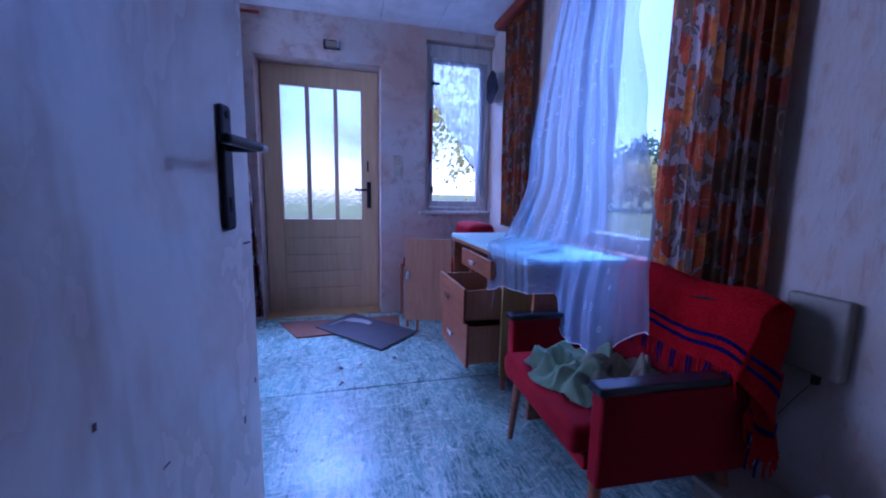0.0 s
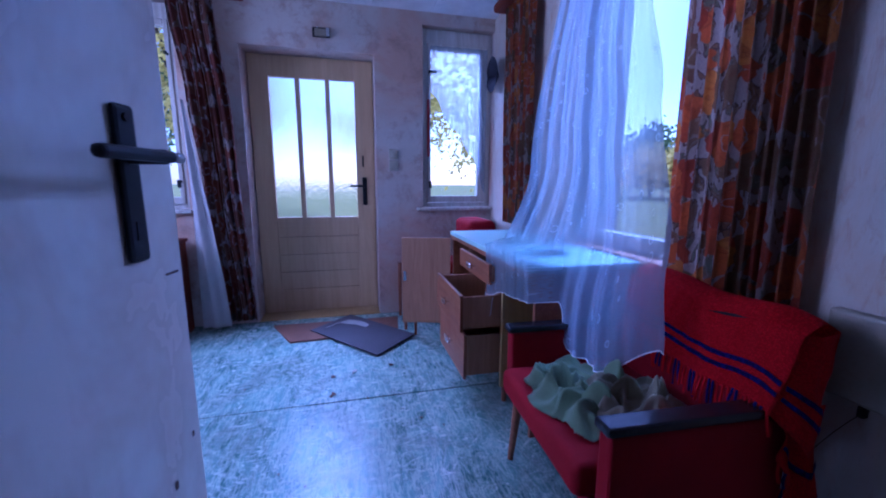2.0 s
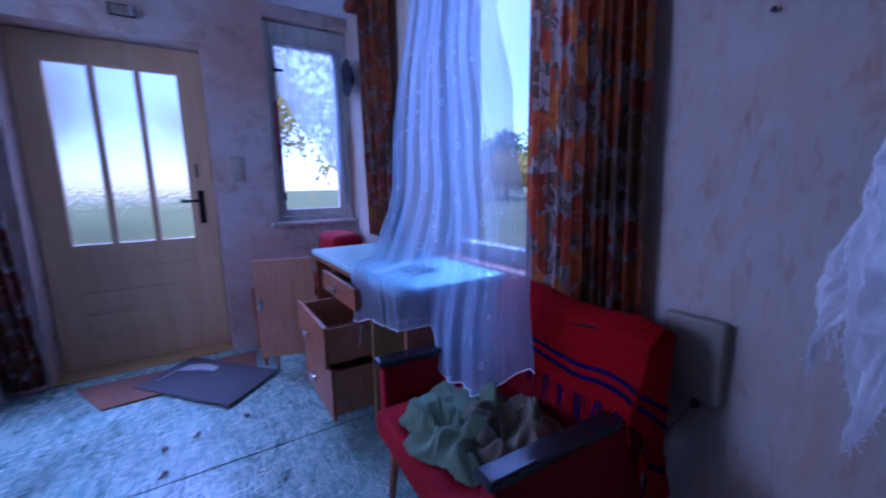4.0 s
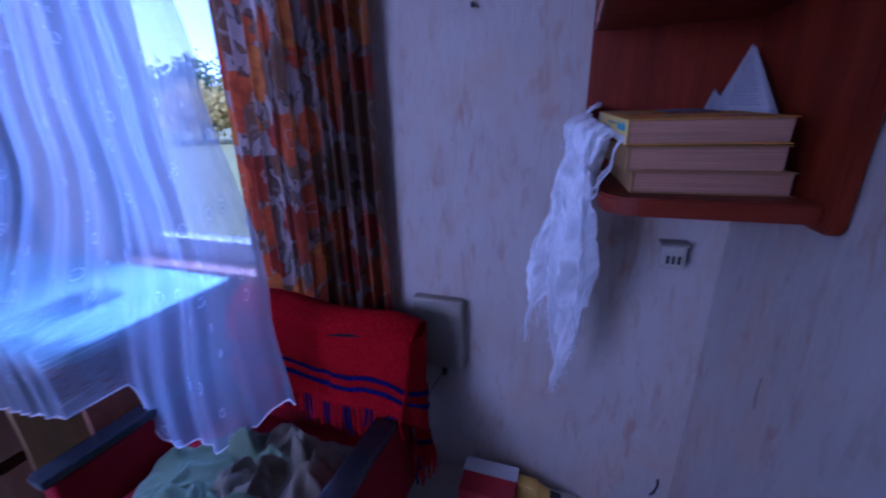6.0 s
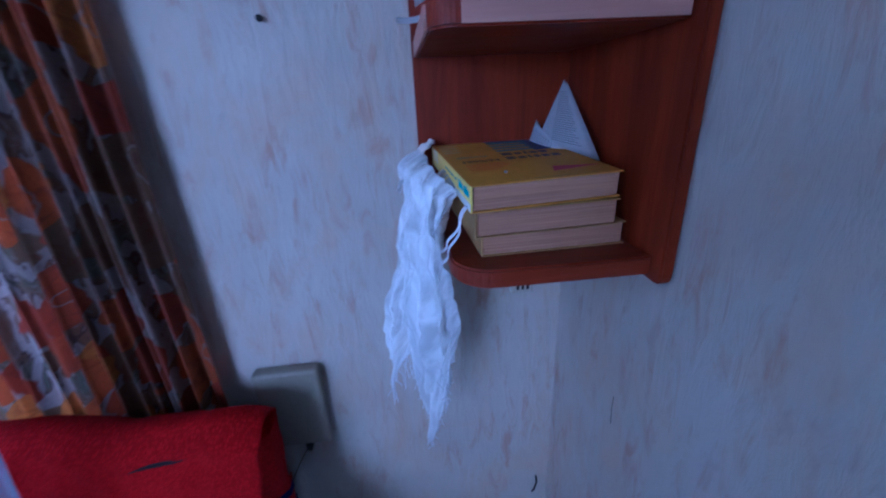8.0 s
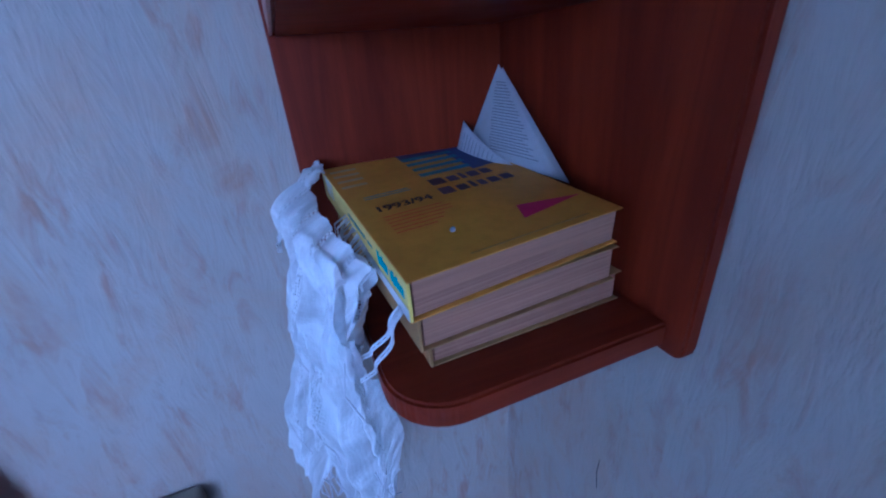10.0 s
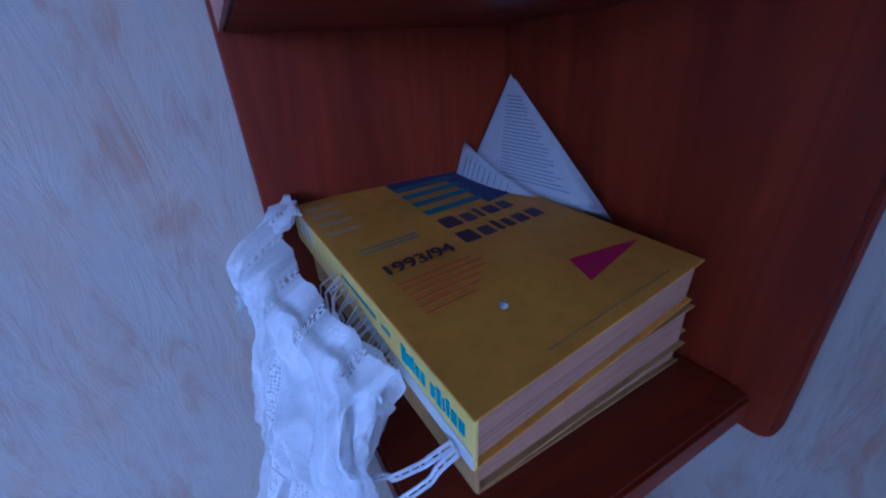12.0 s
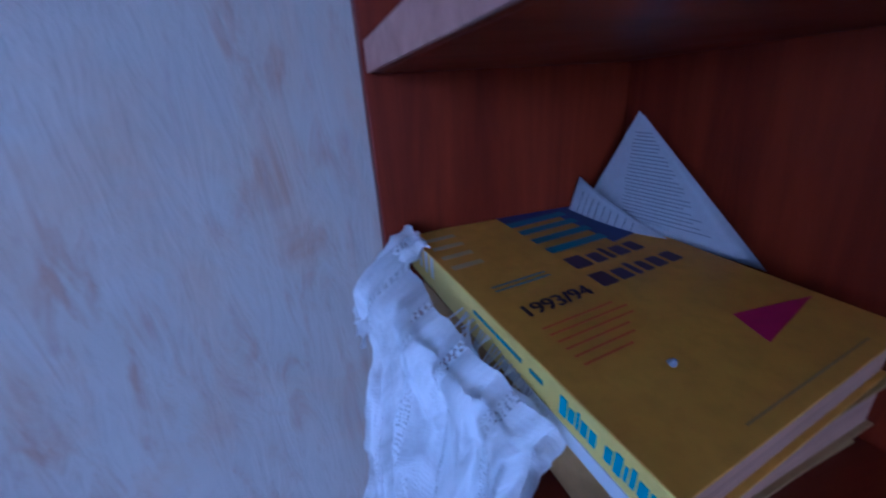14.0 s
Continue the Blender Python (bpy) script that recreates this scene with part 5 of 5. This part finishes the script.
for k in range(150):
    u = 0.02 + 0.96 * k / 150
    p = lace_place(u, 1.0)
    l = rnd.uniform(0.008, 0.024)
    if u > 0.68 and k % 4 == 0:
        l = rnd.uniform(0.04, 0.07)
    if k % 2 and l < 0.04:
        continue
    part("fringe_thread", tube(bmesh.new(), [p + Vector((0, 0, 0.004)), p + Vector((rnd.uniform(-0.006, 0.006), rnd.uniform(-0.006, 0.006), -l * 0.55)), p + Vector((rnd.uniform(-0.009, 0.009), rnd.uniform(-0.009, 0.009), -l))], 0.0011, 4), M_LINING, lace)
for k in range(26):
    u = k / 25
    p = Vector((lerp(1.075, 0.965, u), 0.402, lerp(1.222, 1.206, u)))
    a0, l = rnd.uniform(-0.5, 0.5), rnd.uniform(0.012, 0.034)
    q = p + Vector((-l * math.sin(a0) - 0.006, 0.010 + 0.3 * l, -l * math.cos(a0)))
    part("fringe_thread", tube(bmesh.new(), [p, p.lerp(q, 0.5) + Vector((rnd.uniform(-0.004, 0.004), 0.008, rnd.uniform(-0.003, 0.003))), q], 0.0008, 4), M_LINING, lace)
for k in range(14):
    p = lace_place(rnd.uniform(0.0, 1.0), rnd.uniform(0.25, 0.85)) + Vector((-0.012, 0.008, 0))
    q = p + Vector((rnd.uniform(-0.012, 0.004), rnd.uniform(-0.02, 0.02), -rnd.uniform(0.03, 0.07)))
    part("loose_thread", tube(bmesh.new(), [p, p.lerp(q, 0.4) + Vector((-0.006, rnd.uniform(-0.01, 0.01), 0)), q], 0.0008, 4), M_LINING, lace)
part("ruffle", cloth(lambda u, v: Vector((lerp(1.120, 1.186, u) + 0.005 * wave(u * 5, v * 4, 71), lerp(0.416, 0.484, v) + 0.010 * wave(u * 4, v * 6, 72), lerp(1.256, 1.225, v) - 0.05 * v * v + 0.009 * wave(u * 6 + 3, v * 6, 73))), 30, 30, 0.1, 0.1, 0.001), M_LACE, lace, "stiff gathered lace corner")
for dx in (0.0, 0.014):
    A, B = Vector((0.908 + dx * 0.3, 0.398, 1.200)), Vector((0.968 + dx, 0.430, 1.095 + dx))
    pts = [A.lerp(B, j / 14) + Vector((0, 0.003 * math.sin(j), -0.008 * math.sin(math.pi * j / 14))) for j in range(15)]
    cord = bmesh.new()
    for side in (-0.0014, 0.0014):
        tube(cord, [p + Vector((0.8, 0, 0.6)) * side for p in pts], 0.0011, 5)
    for p in pts:
        tube(cord, [p + Vector((0.8, 0, 0.6)) * -0.0014, p + Vector((0.8, 0, 0.6)) * 0.0014], 0.0009, 4)
    part("crochet_cord", cord, M_LINING, lace, "crocheted white cord")
origin(0.017, -0.014, -0.104)

# ---- things on the upper shelf ----
mg = thing("magazine_stack", (0.98, 0.3, 1.523), "stack of old brown-edged magazines on the upper shelf", "magazines")
part("magazine", block(0.835, 1.10, 0.190, 0.425, 1.5235, 1.528, 0.001, 1), M_PAGES, mg)
part("magazine", block(0.845, 1.12, 0.182, 0.415, 1.539, 1.551, 0.001, 1, Matrix.Translation((1, 0.3, 0)) @ Matrix.Rotation(radians(3), 4, "Z") @ Matrix.Translation((-1, -0.3, 0))), M_PAGES, mg)
part("top_sheet", block(0.85, 1.11, 0.185, 0.42, 1.552, 1.5535), M_WHITE, mg)
rb = thing("ribbon", (0.95, 0.45, 1.51), "pale crumpled strip of paper hanging over the upper shelf", "paper strip")
part("strip", cloth(lambda u, v: Vector((lerp(1.00, 1.05, u) + 0.016 * v, lerp(0.385, 0.478, u), 1.531 + 0.010 * v + 0.004 * math.sin(u * 6))), 14, 3, 0.1, 0.02, 0.0008), M_WHITE, rb)
part("strip", cloth(lambda u, v: Vector((lerp(0.97, 1.03, u) + 0.010 * v, lerp(0.40, 0.452, u), 1.556 + 0.012 * v - 0.012 * u * u)), 14, 3, 0.1, 0.02, 0.0008), M_WHITE, rb)

# ---- floor: mats, litter ----
origin(-0.040, -0.120, 0.0)
m1 = thing("doormat", (-0.05, 3.1, 0), "reddish-brown coir doormat before the front door", "doormat")
part("mat_body", prism([(-0.50, 3.285), (-0.335, 2.93), (0.40, 2.99), (0.43, 3.285)], 0.001, 0.011), M_COIR, m1)
m2 = thing("doormat", (0.15, 2.95, 0.012), "dark rubber doormat with a pale worn print, lying askew", "doormat")
part("rubber_sheet", prism([(-0.222, 3.108), (0.219, 2.583), (0.505, 2.870), (0.064, 3.395)], 0.0125, 0.0185), M_MAT, m2)
body = [(-0.02, 3.22), (0.03, 3.18), (0.10, 3.15), (0.17, 3.08), (0.20, 3.12), (0.17, 3.18), (0.12, 3.23), (0.05, 3.27)]
part("worn_print", prism(body, 0.0187, 0.0195), M_MATPRINT, m2)
part("worn_print", tube(bmesh.new(), [(-0.02 - 0.012 * k, 3.22 - 0.012 * k + 0.004 * math.sin(k), 0.0185) for k in range(9)], 0.0035, 6), M_MATPRINT, m2)


def crumb(x, y, size, mat, seed, label):
    rnd = random.Random(seed)
    bm = bmesh.new()
    for k in range(3):
        a = rnd.uniform(0, 6.3)
        c = Vector((x + 0.5 * size * math.cos(a), y + 0.5 * size * math.sin(a), size * 0.3))
        r = bmesh.ops.create_icosphere(bm, subdivisions=1, radius=size * rnd.uniform(0.35, 0.6), matrix=Matrix.Translation(c) @ Matrix.Rotation(a, 4, "Z") @ Matrix.Diagonal((1.3, 0.7, 0.5, 1)))
        for v in r["verts"]:
            v.co += Vector((rnd.uniform(-1, 1), rnd.uniform(-1, 1), rnd.uniform(0, 1))) * size * 0.18
            v.co.z = max(v.co.z, 0.0005)
    tagged(part("litter", bm, mat), label, "litter", "litter on the floor")


for k, (x, y, sz) in enumerate(((-0.042, 2.392, 0.016), (0.078, 2.42, 0.017), (0.287, 2.467, 0.012), (-0.032, 2.186, 0.019), (0.138, 2.129, 0.008), (0.377, 1.911, 0.007), (-0.482, 2.358, 0.007), (-0.202, 1.678, 0.006), (0.46, 1.83, 0.006), (0.30, 2.0, 0.005), (-0.10, 1.60, 0.005))):
    crumb(x, y, sz * 1.3, M_LITTER if k != 1 else M_WHITE, k, "small dry piece of litter on the linoleum")

# ---- corner under the shelf ----
origin(0.018, 0.008, -0.092)
lb = thing("low_box", (1.09, 0.66, 0.092), "low beige wooden box against the wall", "box")
part("body", block(0.985, 1.195, 0.36, 0.905, 0.092, 0.245, 0.004), M_BEIGE, lb)
part("lid", block(0.978, 1.196, 0.352, 0.912, 0.246, 0.266, 0.004), M_IVORY, lb)
rbx = thing("carton", (1.11, 0.6, 0.267), "small red carton with a white top flap", "carton")
part("body", block(1.055, 1.165, 0.528, 0.682, 0.267, 0.340, 0.002), M_REDBOX, rbx)
part("flap", block(1.120, 1.168, 0.526, 0.684, 0.341, 0.345, 0.001), M_WHITE, rbx, "white card flap")
bt = thing("bottle", (1.11, 0.46, 0.267), "yellow plastic bottle with a black nozzle lying on the box", "bottle")
part("body", rod(bmesh.new(), (1.145, 0.524, 0.300), (1.145, 0.470, 0.300), 0.032, 0.032, 18), M_YPLAST, bt)
part("shoulder", rod(bmesh.new(), (1.145, 0.470, 0.300), (1.145, 0.435, 0.300), 0.026, 0.014, 18), M_YPLAST, bt)
part("nozzle", rod(bmesh.new(), (1.145, 0.435, 0.300), (1.145, 0.405, 0.300), 0.011, 0.007, 14), M_DARK, bt, "black nozzle")

# ---- things on the desk, under the left window ----
origin(-0.06, -0.15, 0.0)
ac2 = thing("acrylic_stand", (1.0, 1.95, 0.75), "clear plastic stand with scratched panes on the desk", "stand")
part("base", block(0.93, 1.07, 1.86, 2.00, 0.7505, 0.756, 0.002), M_CLEAR, ac2)
part("upright", block(1.02, 1.026, 1.86, 2.00, 0.757, 0.90, 0.002), M_CLEAR, ac2)
part("rim", tube(bmesh.new(), [(1.0, 1.93 + 0.06 * math.cos(k / 12 * 6.283), 0.762 + 0.006 * math.sin(k)) for k in range(13)], 0.003, 5), M_CHROME, ac2)
origin(-0.04, 0.0, 0.0)
cab = thing("cabinet", (-1.28, 3.1, 0), "low dark brown cabinet under the window", "cabinet")
part("body", block(-1.50, -1.055, 2.94, 3.25, 0.0, 0.655, 0.006), M_MAHOG, cab)
part("top", block(-1.515, -1.04, 2.925, 3.25, 0.656, 0.680, 0.006), M_MAHOG_H, cab)
cup = bmesh.new()
rod(cup, (-1.10, 3.05, 0.681), (-1.10, 3.05, 0.735), 0.026, 0.034, 18)
tagged(part("cup", cup, M_WHITE), "white china cup on the cabinet", "cup")
